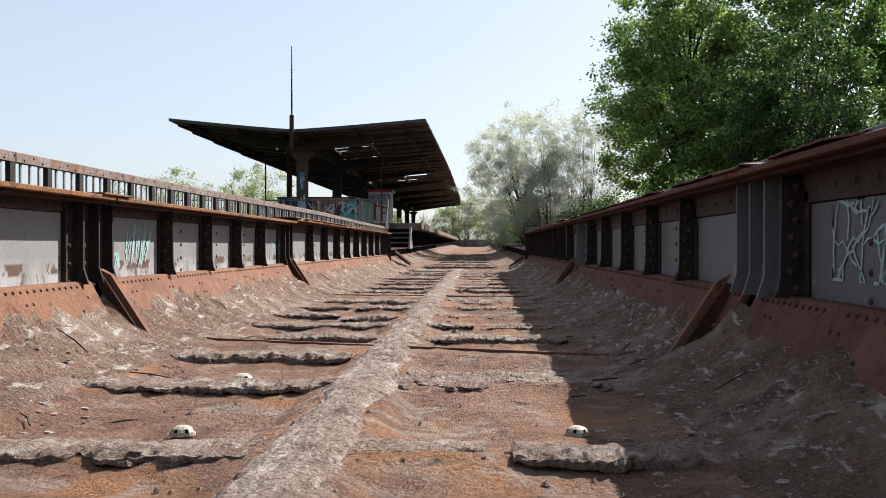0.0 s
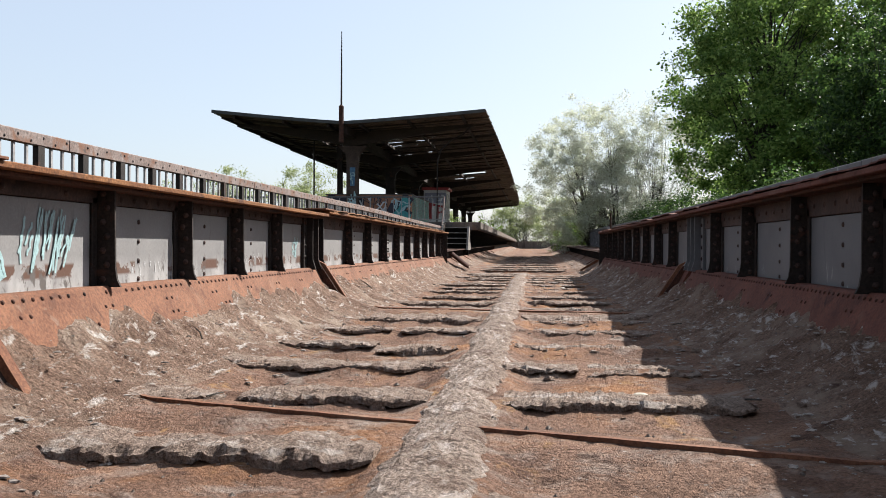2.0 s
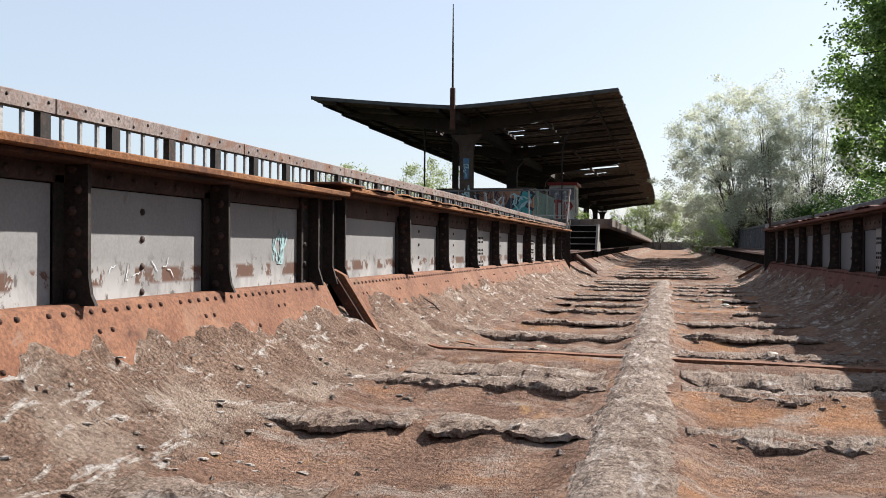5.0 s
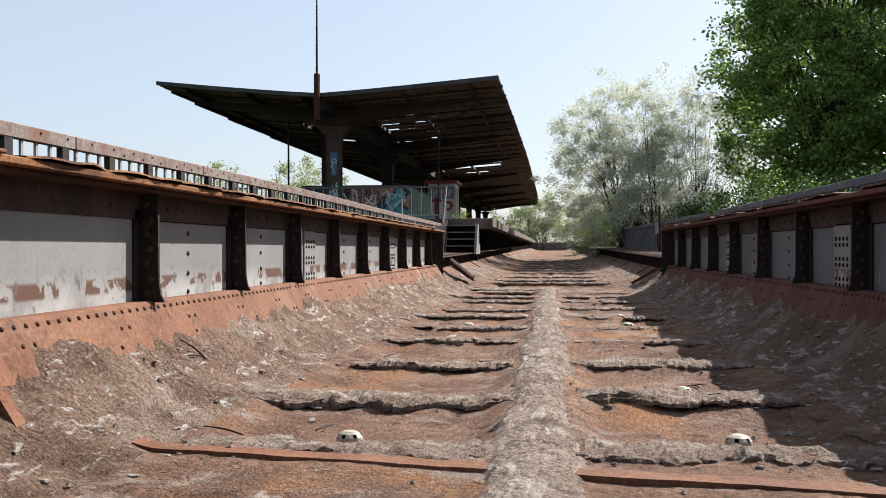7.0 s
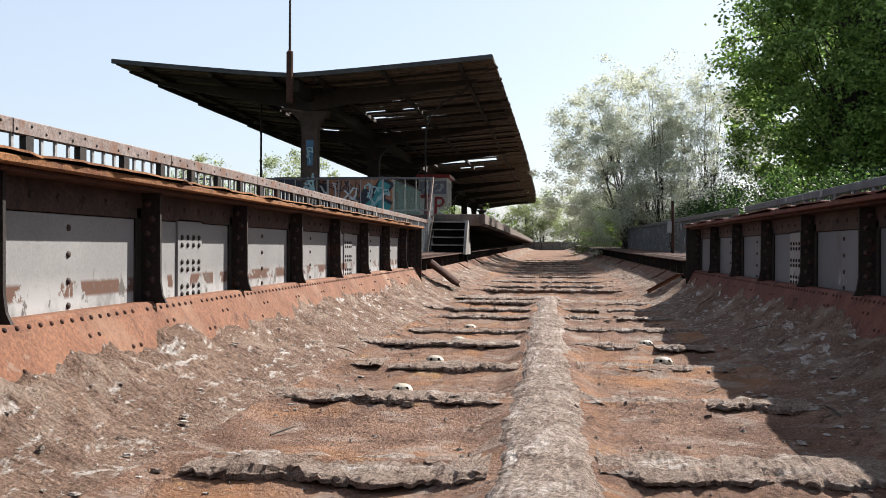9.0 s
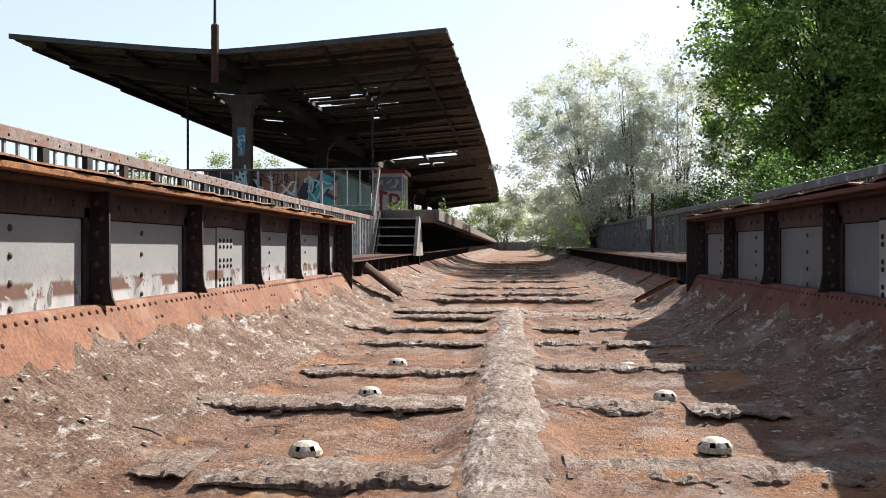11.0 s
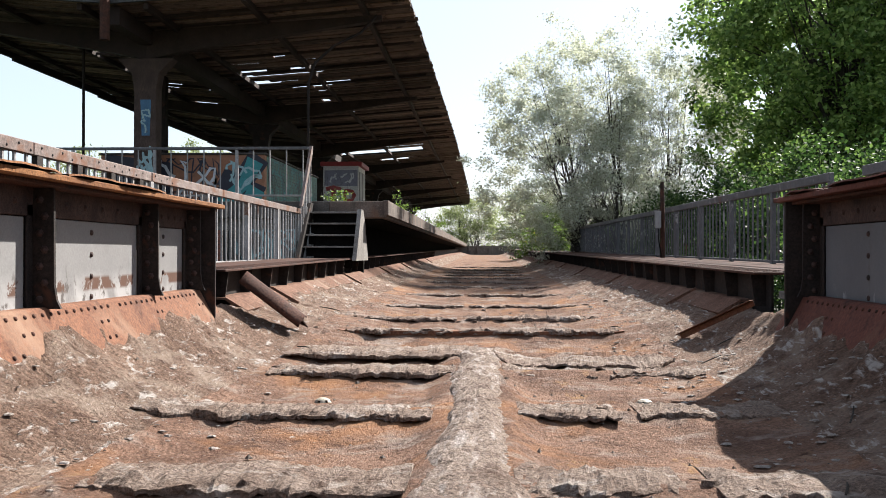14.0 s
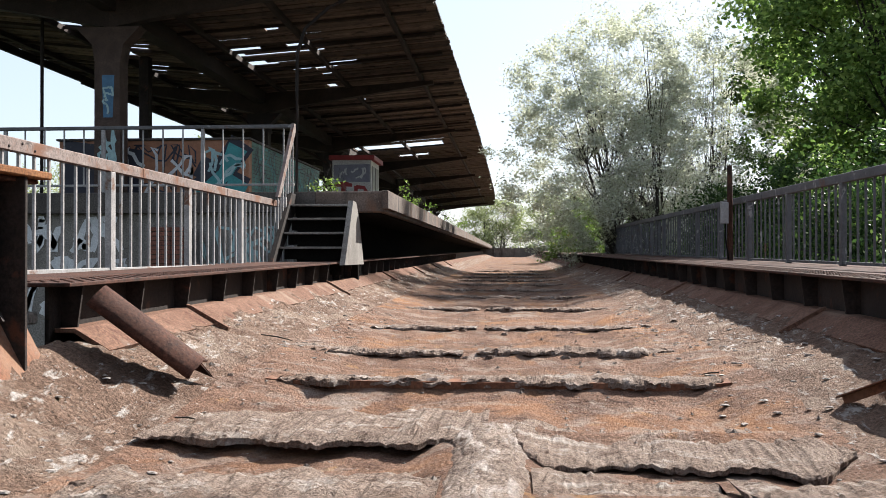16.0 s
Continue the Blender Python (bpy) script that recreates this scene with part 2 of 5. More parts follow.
LEAF_DEEP = leaf_surface("deep_green_leaf", (0.016, 0.04, 0.009), (0.042, 0.088, 0.02), (0.13, 0.21, 0.05))
LEAF_BRIGHT = leaf_surface("bright_maple_leaf", (0.06, 0.12, 0.022), (0.175, 0.295, 0.065), (0.40, 0.53, 0.15))
LEAF_FRESH = leaf_surface("fresh_leaf", (0.09, 0.16, 0.03), (0.17, 0.27, 0.05), (0.26, 0.36, 0.08))
LEAF_SILVER = leaf_surface("silver_leaf", (0.42, 0.45, 0.31), (0.60, 0.625, 0.48), (0.82, 0.83, 0.73))
LEAF_PALE = leaf_surface("pale_leaf", (0.2, 0.24, 0.1), (0.3, 0.35, 0.16), (0.42, 0.46, 0.24))
LEAF_YELLOW = leaf_surface("yellow_blossom", (0.45, 0.36, 0.03), (0.6, 0.48, 0.05), (0.7, 0.6, 0.1))


def flat_paint(name, c, rough=0.6):
    return surface(name, tuple(v * 0.8 for v in c), tuple(min(0.9, v * 1.12) for v in c), 6.0, 50, rough, 0, 0.1, grain=0.4,
                   layers=(((0.16, 0.14, 0.13), 7.0, 0.64, 0.7, None),))


SPRAY_WHITE = flat_paint("white_spray", (0.92, 0.94, 0.97))
SPRAY_CYAN = flat_paint("pale_cyan_spray", (0.45, 0.66, 0.68))
SPRAY_TEAL = flat_paint("teal_spray", (0.07, 0.36, 0.37))
SPRAY_GREEN = flat_paint("sea_green_spray", (0.11, 0.27, 0.22))
SPRAY_ORANGE = flat_paint("orange_spray", (0.45, 0.2, 0.11))
SPRAY_BLUE = flat_paint("blue_spray", (0.1, 0.24, 0.4))
SPRAY_RED = flat_paint("red_spray", (0.45, 0.06, 0.06))
SPRAY_DARK = flat_paint("dark_spray", (0.04, 0.04, 0.06))


# ---- builders ----
def part(name, bm, material, parent=None, label=""):
    me = bpy.data.meshes.new(name)
    bm.to_mesh(me)
    bm.free()
    if material:
        me.materials.append(material)
    ob = new(name, me)
    if parent:
        ob.parent = parent
    if label:
        ob["label"] = label
    return ob


def mesh_part(name, verts, faces, material, parent=None, label="", smooth=False):
    me = bpy.data.meshes.new(name)
    me.from_pydata(verts, [], faces)
    if smooth:
        me.polygons.foreach_set("use_smooth", [True] * len(me.polygons))
    me.materials.append(material)
    me.update()
    ob = new(name, me)
    if parent:
        ob.parent = parent
    if label:
        ob["label"] = label
    return ob


def add_box(bm, x0, x1, y0, y1, z0, z1, bevel=0.0, m=None):
    vs = [bm.verts.new(v) for v in ((x0, y0, z0), (x1, y0, z0), (x1, y1, z0), (x0, y1, z0), (x0, y0, z1), (x1, y0, z1), (x1, y1, z1), (x0, y1, z1))]
    fs = [bm.faces.new([vs[i] for i in f]) for f in ((0, 3, 2, 1), (4, 5, 6, 7), (0, 1, 5, 4), (1, 2, 6, 5), (2, 3, 7, 6), (3, 0, 4, 7))]
    if bevel:
        es = list({e for f in fs for e in f.edges})
        g = bmesh.ops.bevel(bm, geom=es, offset=bevel, segments=1, affect="EDGES")
        vs = list({v for f in g["faces"] for v in f.verts} | {v for v in vs if v.is_valid})
    if m:
        for v in vs:
            v.co = m @ v.co
    return vs


def box(name, x0, x1, y0, y1, z0, z1, material, parent=None, label="", bevel=0.008):
    bm = bmesh.new()
    add_box(bm, x0, x1, y0, y1, z0, z1, bevel)
    return part(name, bm, material, parent, label)


def add_prism(bm, poly, axis, a, b):
    """poly: points in the plane across the axis ('y': x,z; 'x': y,z; 'z': x,y), swept from a to b."""
    def at(p, w):
        return {"y": (p[0], w, p[1]), "x": (w, p[0], p[1]), "z": (p[0], p[1], w)}[axis]
    lo = [bm.verts.new(at(p, a)) for p in poly]
    hi = [bm.verts.new(at(p, b)) for p in poly]
    n = len(poly)
    bm.faces.new(lo[::-1])
    bm.faces.new(hi)
    for i in range(n):
        bm.faces.new((lo[i], lo[(i + 1) % n], hi[(i + 1) % n], hi[i]))
    bmesh.ops.recalc_face_normals(bm, faces=bm.faces)


def prism(name, poly, axis, a, b, material, parent=None, label=""):
    bm = bmesh.new()
    add_prism(bm, poly, axis, a, b)
    return part(name, bm, material, parent, label)


def add_tube(bm, pts, radii, sides=8):
    rings = []
    for i, p in enumerate(pts):
        p = Vector(p)
        d = (Vector(pts[min(i + 1, len(pts) - 1)]) - Vector(pts[max(i - 1, 0)])).normalized()
        q = d.to_track_quat("Z", "Y")
        rings.append([bm.verts.new(p + q @ Vector((math.cos(t) * radii[i], math.sin(t) * radii[i], 0))) for t in (2 * math.pi * k / sides for k in range(sides))])
    for a, b in zip(rings, rings[1:]):
        for k in range(sides):
            bm.faces.new((a[k], a[(k + 1) % sides], b[(k + 1) % sides], b[k]))
    bm.faces.new(rings[0][::-1])
    bm.faces.new(rings[-1])


def root(name, at=(0, 0, 0), **tags):
    e = new(name)
    e.empty_display_size = 0.2
    e.location = at
    return tagged(e, **tags)


RIVET = [(math.cos(a) * r, math.sin(a) * r, h) for r, h in ((1.0, 0.0), (0.75, 0.45)) for a in (2 * math.pi * k / 6 for k in range(6))] + [(0, 0, 0.62)]
RIVET_F = [(k, (k + 1) % 6, 6 + (k + 1) % 6, 6 + k) for k in range(6)] + [(6 + k, 6 + (k + 1) % 6, 12) for k in range(6)]


def rivets(name, places, normal, r, material, parent, label="rows of domed rivet heads"):
    """places: points of the heads' feet; normal: the way they face."""
    q = Vector(normal).to_track_quat("Z", "Y")
    dome = [q @ (Vector(v) * r) for v in RIVET]
    verts, faces = [], []
    for p in places:
        k = len(verts)
        verts += [tuple(Vector(p) + v) for v in dome]
        faces += [tuple(i + k for i in f) for f in RIVET_F]
    return tagged(mesh_part(name, verts, faces, material, parent, label, True), kind="stuff")


def strokes(name, place, lines, width, material, parent=None, label=""):
    """Painted strokes: lines of (u, v) points laid as flat ribbons; place(u, v) gives the point on the wall."""
    verts, faces = [], []
    for k, line in enumerate(lines):
        pts = [Vector((*p, 0)) for p in line]
        for i, p in enumerate(pts):
            d = (pts[min(i + 1, len(pts) - 1)] - pts[max(i - 1, 0)]).normalized()
            n = Vector((-d.y, d.x, 0)) * width * 0.5 * (0.75 + 0.5 * random.random())
            verts += [place(p.x + n.x, p.y + n.y, 0.0003 * k), place(p.x - n.x, p.y - n.y, 0.0003 * k)]
            if i:
                a = len(verts) - 4
                faces.append((a, a + 1, a + 3, a + 2))
    return mesh_part(name, verts, faces, material, parent, label)


def each_stroke(name, place, lines, width, material, parent, inverse=None):
    for k, line in enumerate(lines):
        ob = strokes(name, lambda u, v, d, k=k: place(u, v, d + 0.0003 * k), [line], width, material, parent)
        if inverse:
            ob.matrix_parent_inverse = inverse


def graffiti(place, lines, width, material, label):
    g = root("graffiti", label=label, category="graffiti")
    for k, line in enumerate(lines):
        strokes("stroke", lambda u, v, d, k=k: place(u, v, d + 0.0004 * k), [line], width, material, g)
    return g


def scrawl(rng, u0, u1, v0, v1, n, steps=9):
    out = []
    for k in range(n):
        u = u0 + (u1 - u0) * (k + 0.5) / n
        v = v0 + (v1 - v0) * rng.random()
        line = []
        a = rng.random() * 6.28
        for s in range(steps):
            line.append((min(u1, max(u0, u)), min(v1, max(v0, v))))
            a += rng.uniform(-0.75, 0.75)
            st = 0.16 * min(u1 - u0, v1 - v0) * 1.4
            u += math.cos(a) * st * 0.7
            v += math.sin(a) * st * 1.2
            if not (v0 < v < v1) or not (u0 < u < u1):
                a += 2.2
        out.append(line)
    return out

# ---- setting ----
bm = bmesh.new()
vs = [bm.verts.new(v) for v in ((-3000, -3000, -4.6), (3000, -3000, -4.6), (3000, 3000, -4.6), (-3000, 3000, -4.6))]
bm.faces.new(vs)
tagged(part("ground", bm, GROUND), "rough grass and bare earth under the viaduct", "ground", kind="structure")

Y0, Y1 = -42.0, 96.0
JOINTS = (-34.4, -26.05, -17.9)
RIDGE_Y = [-40.2, -38.8, -37.4, -36.0, -34.9, -33.4, -31.8, -30.1, -28.0, -25.1, -23.65, -22.25, -20.7, -19.3, -17.25, -15.6, -13.86, -12.1, -10.3, -8.67, -6.85, -4.95, -3.2, -1.35]
RIDGE_FAR = [1.2, 2.9, 5.2, 8.4, 11.6, 14.5, 17.5, 20.5, 23.5, 27.0, 31.0]


def grade(y):
    """The line climbs gently beyond the girders."""
    return 0.0075 * max(0.0, y)


def graded(ob):
    for o in (ob, *ob.children_recursive):
        if o.type == "MESH":
            for v in o.data.vertices:
                v.co.z += grade(v.co.y)
    return ob


BEAMS = np.array(sorted(RIDGE_Y + [-26.3, -18.1, -0.1] + RIDGE_FAR + [35.0, 40.0]))


def smooth(e0, e1, v):
    k = np.clip((v - e0) / (e1 - e0), 0, 1)
    return k * k * (3 - 2 * k)


def bay_sag(x, y):
    """The buckled plates hang between the cross beams, the spine and the sloping sides."""
    a = np.abs(x)
    i = np.clip(np.searchsorted(BEAMS, y) - 1, 0, len(BEAMS) - 2)
    lo, hi = BEAMS[i], BEAMS[i + 1]
    u = np.clip((y - lo) / (hi - lo), 0, 1)
    after = np.clip((y + 0.3) / 1.6, 0, 1)
    flat = 1.72 - 0.45 * after
    across = smooth(0.16, 0.40, a) * (1 - after) + after
    across = across * (1 - smooth(flat - 0.30, flat + 0.16, a))
    for y0, skew in ((-26.0, -0.33), (-17.7, -0.16)):
        across = across * smooth(0.05, 0.7, np.abs(y - y0 - skew * x))
    return 0.088 * np.minimum(1, (hi - lo) / 1.35) * (1 - np.abs(2 * u - 1) ** 2.6) * across


def trough_z(x, y):
    """Height of the fill in the trough: flat in the middle, sweeping up to the side plates."""
    a = np.abs(x)
    after = np.clip((y + 0.3) / 1.6, 0, 1)
    flat = 1.72 - 0.45 * after
    rise = np.clip((a - flat) / (2.5 - flat), 0, 1)
    return (0.40 - 0.10 * after) * rise ** 1.7 + 0.09 * after + 0.0075 * np.maximum(0, y) - bay_sag(x, y)


def rough_field(x, y):
    n = np.empty(x.size)
    for i, (u, v) in enumerate(zip(x.ravel(), y.ravel())):
        n[i] = 0.022 * noise.noise((u * 2.3, v * 2.0, 0.3)) + 0.016 * noise.noise((u * 6.1, v * 5.2, 4.1)) + 0.013 * noise.noise((u * 14, v * 13, 9.0)) + 0.006 * noise.noise((u * 31, v * 29, 2.0))
    return n.reshape(x.shape)


def sheet(name, xs, ys, material, parent, label, lift=0.0):
    X, Y = np.meshgrid(xs, ys)
    N = rough_field(X, Y)
    side = np.clip((np.abs(X) - 1.6) / 0.75, 0, 1) ** 1.3
    bank = np.array([noise.noise((1.7 * u, v * 1.1, 6.0)) + 0.7 * noise.noise((u * 4, v * 4.3, 2.0)) for u, v in zip(X.ravel(), Y.ravel())]).reshape(X.shape)
    Z = trough_z(X, Y) + N * (0.55 + 1.25 * side) + lift + np.clip(bank - 0.02, -0.3, 1) * 0.10 * smooth(2.24, 2.46, np.abs(X)) * (Y < -0.3)
    verts = np.stack([X, Y, Z], -1).reshape(-1, 3).tolist()
    w = len(xs)
    faces = [(j * w + i, j * w + i + 1, (j + 1) * w + i + 1, (j + 1) * w + i) for j in range(len(ys) - 1) for i in range(w - 1)]
    return mesh_part(name, verts, faces, material, parent, label, True)


floor = root("floor", label="dirt-filled steel bridge trough with mortar ridges", category="bridge floor", kind="structure")
ys_near = np.concatenate([np.arange(Y0, -34.5, 0.2), np.arange(-34.5, 5, 0.04), np.arange(5, 20, 0.1), np.arange(20, Y1 + 0.1, 0.6)])
sheet("middle_fill", np.arange(-1.75, 1.751, 0.04)[:88].tolist() + [1.75], ys_near, FLOOR, floor, "brown dirt over orange rusted plate")
for s, nm in ((-1, "slope_fill"), (1, "slope_fill")):
    xs = np.sort(s * np.concatenate([np.arange(1.75, 2.52, 0.04), [2.54]]))
    sheet(nm, xs, ys_near, SLOPE, floor, "crusty grey-brown fill with white lime streaks")
box("deck_plate", -2.75, 2.75, Y0, Y1, -0.65, -0.22, STEEL, floor, "riveted steel deck under the fill")


def crust_bar(x0, x1, y, h, w, seed, parent, name="mortar_ridge", material=None):
    """A broken low ridge across the trough, with a steep face towards -y."""
    rng = random.Random(seed)
    n = max(4, int((x1 - x0) / 0.02))
    verts, faces, rows = [], [], 0
    prof = ((-0.66, -0.8), (-0.66, 0.1), (-0.60, 0.42), (-0.46, 0.76), (-0.2, 1.0), (0.1, 1.02), (0.4, 0.86), (0.72, 0.45), (1.1, -0.4))
    for i in range(n + 1):
        u = i / n
        x = x0 + (x1 - x0) * u
        end = min(1.0, min(u, 1 - u) * n / 9.0)
        k = noise.noise((x * 2.6, y * 3.1, seed))
        hh = h * (0.72 + 0.45 * k + 0.3 * noise.noise((x * 9, y, seed))) * (0.25 + 0.75 * end)
        ww = w * (0.85 + 0.5 * noise.noise((x * 3.7, seed, y)))
        yy = y + 0.06 * noise.noise((x * 1.9, seed * 1.7, 2.0)) + 0.05 * noise.noise((x * 6, seed, 5.0))
        base = float(trough_z(np.array([x]), np.array([y]))[0])
        for a, b in prof:
            verts.append((x, yy + a * ww + 0.035 * noise.noise((x * 10, a * 4, seed)) + 0.032 * noise.noise((x * 28, a * 9, seed)) * (1 if a < 0 else 0.4), base + hh * b + 0.014 * noise.noise((x * 9, a * 6, seed)) + 0.017 * noise.noise((x * 25, a * 12, seed)) + 0.008 * noise.noise((x * 50, a * 30, seed))))
    m = len(prof)
    for i in range(n):
        for j in range(m - 1):
            faces.append((i * m + j, (i + 1) * m + j, (i + 1) * m + j + 1, i * m + j + 1))
    faces += [tuple(range(m)), tuple(range(n * m + m - 1, n * m - 1, -1))]
    return mesh_part(name, verts, faces, material or CRUST, parent)


for i, y in enumerate(RIDGE_Y):
    rng = random.Random(i * 7 + 1)
    h = rng.uniform(0.038, 0.056)
    w = rng.uniform(0.26, 0.36)
    for s in (-1, 1):
        a, b = rng.uniform(0.16, 0.26), rng.uniform(1.55, 1.95)
        cuts = [(a, b)]
        if rng.random() < 0.45:
            c = rng.uniform(0.7, 1.3)
            cuts = [(a, c), (c + rng.uniform(0.03, 0.12), b)]
        for k, (p, q) in enumerate(cuts):
            x0, x1 = (p, q) if s > 0 else (-q, -p)
            crust_bar(x0, x1, y + rng.uniform(-0.09, 0.09) + 0.05 * s, h * rng.uniform(0.6, 1.05), w, i * 13 + k + s, floor)
for i, y in enumerate(RIDGE_FAR):
    rng = random.Random(i * 5 + 3)
    c = rng.uniform(-0.5, 0.4)
    for a, b in ((-1.42, c), (c + rng.uniform(0.01, 0.12), 1.45)):
        crust_bar(a, b, y + rng.uniform(-0.05, 0.05), 0.036, 0.24, i * 3 + b, floor)

for x0, x1 in ((-1.7, -0.28), (0.24, 1.95)):
    crust_bar(x0, x1, -18.38, 0.072, 0.54, 33 + x1, floor)
for x0, x1, y in ((-1.75, -0.26, -26.42), (0.24, 1.8, -27.25)):
    crust_bar(x0, x1, y, 0.055, 0.36, 51 + x1, floor)

# broad mortar slab at the girders' end
for x0, x1, y in ((-1.75, -0.02, -0.05), (0.0, 1.7, -0.28)):
    crust_bar(x0, x1, y, 0.042, 0.66, 77 + x1, floor, "mortar_slab")

# centre spine of mortar
verts, faces = [], []
ysp = np.arange(Y0, -0.1, 0.035)
prof = [(-0.23 + 0.46 * k / 22, 0) for k in range(23)]
for y in ysp:
    y = float(y)
    k = 0.92 + 0.3 * noise.noise((3.3, y * 0.9, 1.0)) + 0.12 * noise.noise((1.3, y * 4.0, 1.0))
    dx = 0.03 * noise.noise((7.7, y * 1.3, 2.0))
    for a, b in prof:
        q = abs(a) / 0.23
        hgt = 0.05 * max(0.0, 1 - q ** 2.2) - 0.03 * q ** 6
        jag = 0.014 * noise.noise((a * 9, y * 5.5, 5.0)) + 0.011 * noise.noise((a * 22, y * 19, 6.0)) + 0.008 * noise.noise((a * 45, y * 41, 7.0))
        verts.append((a * k + dx + 0.02 * q * noise.noise((a * 4, y * 9, 3.0)), y + 0.01 * noise.noise((a * 30, y * 25, 1.0)), hgt * (0.9 + 0.3 * noise.noise((0, y * 1.2, 8.0))) + jag))
m = len(prof)
faces = [(i * m + j, i * m + j + 1, (i + 1) * m + j + 1, (i + 1) * m + j) for i in range(len(ysp) - 1) for j in range(m - 1)]
mesh_part("centre_spine", verts, faces, SPINE, floor, "pale cracked mortar spine down the middle")

# steel joint strips across the fill: y in the middle, skew, half length, half width, height
for y, skew, half, hw, tall in ((-26.0, -0.33, 1.8, 0.02, 0.02), (-17.7, -0.16, 1.85, 0.06, 0.018), (1.16, 0.0, 1.5, 0.08, 0.006)):
    v, f = [], []
    xs = np.linspace(-half, half, 70)
    for x in xs:
        yy = y + skew * x
        p, q = np.array([x]), np.array([yy])
        z = float(trough_z(p, q)[0] + bay_sag(p, q)[0])
        wob = 0.02 * noise.noise((x * 2, y, 1)) + 0.012 * noise.noise((x * 9, y, 3))
        v += [(x, yy - hw + wob, z - 0.1), (x, yy - hw + wob, z + tall), (x, yy + hw + wob, z + tall), (x, yy + hw + wob, z - 0.1)]
    for i in range(len(xs) - 1):
        a, b = i * 4, i * 4 + 4
        f += [(a, b, b + 1, a + 1), (a + 1, b + 1, b + 2, a + 2), (a + 2, b + 2, b + 3, a + 3)]
    mesh_part("joint_strip", v, f, RUST, floor, "rusted steel strip across the trough")


# ---- girders ----
def girder(side, y_end, stiff, joints, peel_seed):
    """Riveted plate girder beside the trough; side -1 or 1."""
    g = root("bridge_girder", (0, 0, 0), label="riveted steel plate girder with grey painted panels and rusty top flange", category="girder", kind="structure")
    X = lambda d: side * d
    def sbox(name, d0, d1, y0, y1, z0, z1, mat, par=g, label="", bevel=0.004):
        a, b = sorted((X(d0), X(d1)))
        return box(name, a, b, y0, y1, z0, z1, mat, par, label, bevel)
    rng = random.Random(peel_seed)
    sbox("web", 2.70, 2.73, Y0, y_end - 0.22, -0.5, 1.27, STEEL, g, "dark steel web", 0)
    segs = [Y0] + list(joints) + [y_end]
    low = lambda y: 0.05 if side < 0 and y < joints[-1] else 0.0
    for a, b in zip(segs, segs[1:]):
        gap = 0.015
        k = low(a)
        sbox("top_flange", 2.40, 2.98, a + gap, b - (0 if b == y_end else gap), 1.325 - k, 1.365 - k, RUST_BRIGHT if side < 0 else RUST_WINE_SHADED, g, "flaking orange-rusted top flange plate", 0.006)
        sbox("flange_angle", 2.655, 2.698, a + 0.02, b - 0.02, 1.13 + 0.6 * k, 1.324 - k, ANGLE, g, "dark angle iron under the flange")
        sbox("flange_lip", 2.47, 2.655, a + 0.02, b - 0.02, 1.30 - k, 1.324 - k, RUST_DARK, g)
    edges = [s for s in stiff]
    heads, heads2, heads4 = [], [], []
    for k, (a, b) in enumerate(zip([edges[0] - 1.6] + edges, edges)):
        y0, y1 = a - 0.055, b - 0.165
        if y1 - y0 > 0.3:
            sbox("panel", 2.672, 2.698, y0, y1, 0.50, 1.125 + 0.6 * low(y0), PAINT if side < 0 else PAINT_BLUE_SHADED, g, "grey panel with peeling paint and rust" if side < 0 else "dull blue-grey sooty panel, darkened for the shaded side", 0.003)
            ym = (y0 + y1) / 2
            heads4 += [(X(2.672), ym, z) for z in (0.61, 0.75, 0.90, 1.05)]
            heads2 += [(X(2.655), y0 + (i + 0.5) * (y1 - y0) / 6, 1.215 - 0.2 * low(y0)) for i in range(6)]
    for k, y in enumerate(edges):
        sbox("stiffener_plate", 2.655, 2.671, y - 0.16, y - 0.085, 0.50, 1.20, STEEL, g, "sooty riveted stiffener")
        bm2 = bmesh.new()
        poly = [(X(2.671), 0.575), (X(2.485), 0.575), (X(2.512), 0.63), (X(2.526), 0.72), (X(2.53), 1.30 - low(y)), (X(2.671), 1.30 - low(y))]
        add_prism(bm2, poly, "y", y - 0.084, y - 0.06)
        part("stiffener_leg", bm2, STEEL, g)
        heads += [(X(2.585 if i % 2 else 2.615), y - 0.084, 0.63 + 0.1 * i) for i in range(7)]
    rivets("rivets", heads, (0, -1, 0), 0.026, ANGLE, g)
    rivets("rivets", heads4, (-side, 0, 0), 0.022, ANGLE, g)
    rivets("rivets", heads2, (-side, 0, 0), 0.024, ANGLE, g)
    # joint posts where the girder's lengths meet
    for y in joints:
        for dy in (-0.36, -0.04, 0.26):
            bm2 = bmesh.new()
            poly = [(X(2.655), 0.56), (X(2.50), 0.56), (X(2.545), 0.7), (X(2.545), 1.32 - low(y)), (X(2.655), 1.32 - low(y))]
            add_prism(bm2, poly, "y", y + dy, y + dy + 0.026)
            part("joint_leg", bm2, STEEL if side < 0 else PAINT_BLUE_SHADED, g)
        sbox("joint_plate", 2.63, 2.671, y - 0.5, y + 0.42, 0.5, 1.27, STEEL if side < 0 else PAINT_BLUE_SHADED, g)
        rivets("rivets", [(X(2.63), y + dy, 0.58 + 0.15 * i) for dy in (-0.44, -0.16, 0.12, 0.36) for i in range(5)], (-side, 0, 0), 0.03, STEEL, g)
        sbox("flange_splice", 2.38, 3.0, y - 0.3, y + 0.3, 1.367 - low(y), 1.385 - low(y), RUST if side < 0 else RUST_WINE_SHADED, g)
    # end post
    sbox("end_plate", 2.42, 2.95, y_end - 0.25, y_end - 0.222, -0.4, 1.324, STEEL, g)
    # sloping rusted side plates over the fill
    seg2 = [Y0] + list(joints) + [y_end]
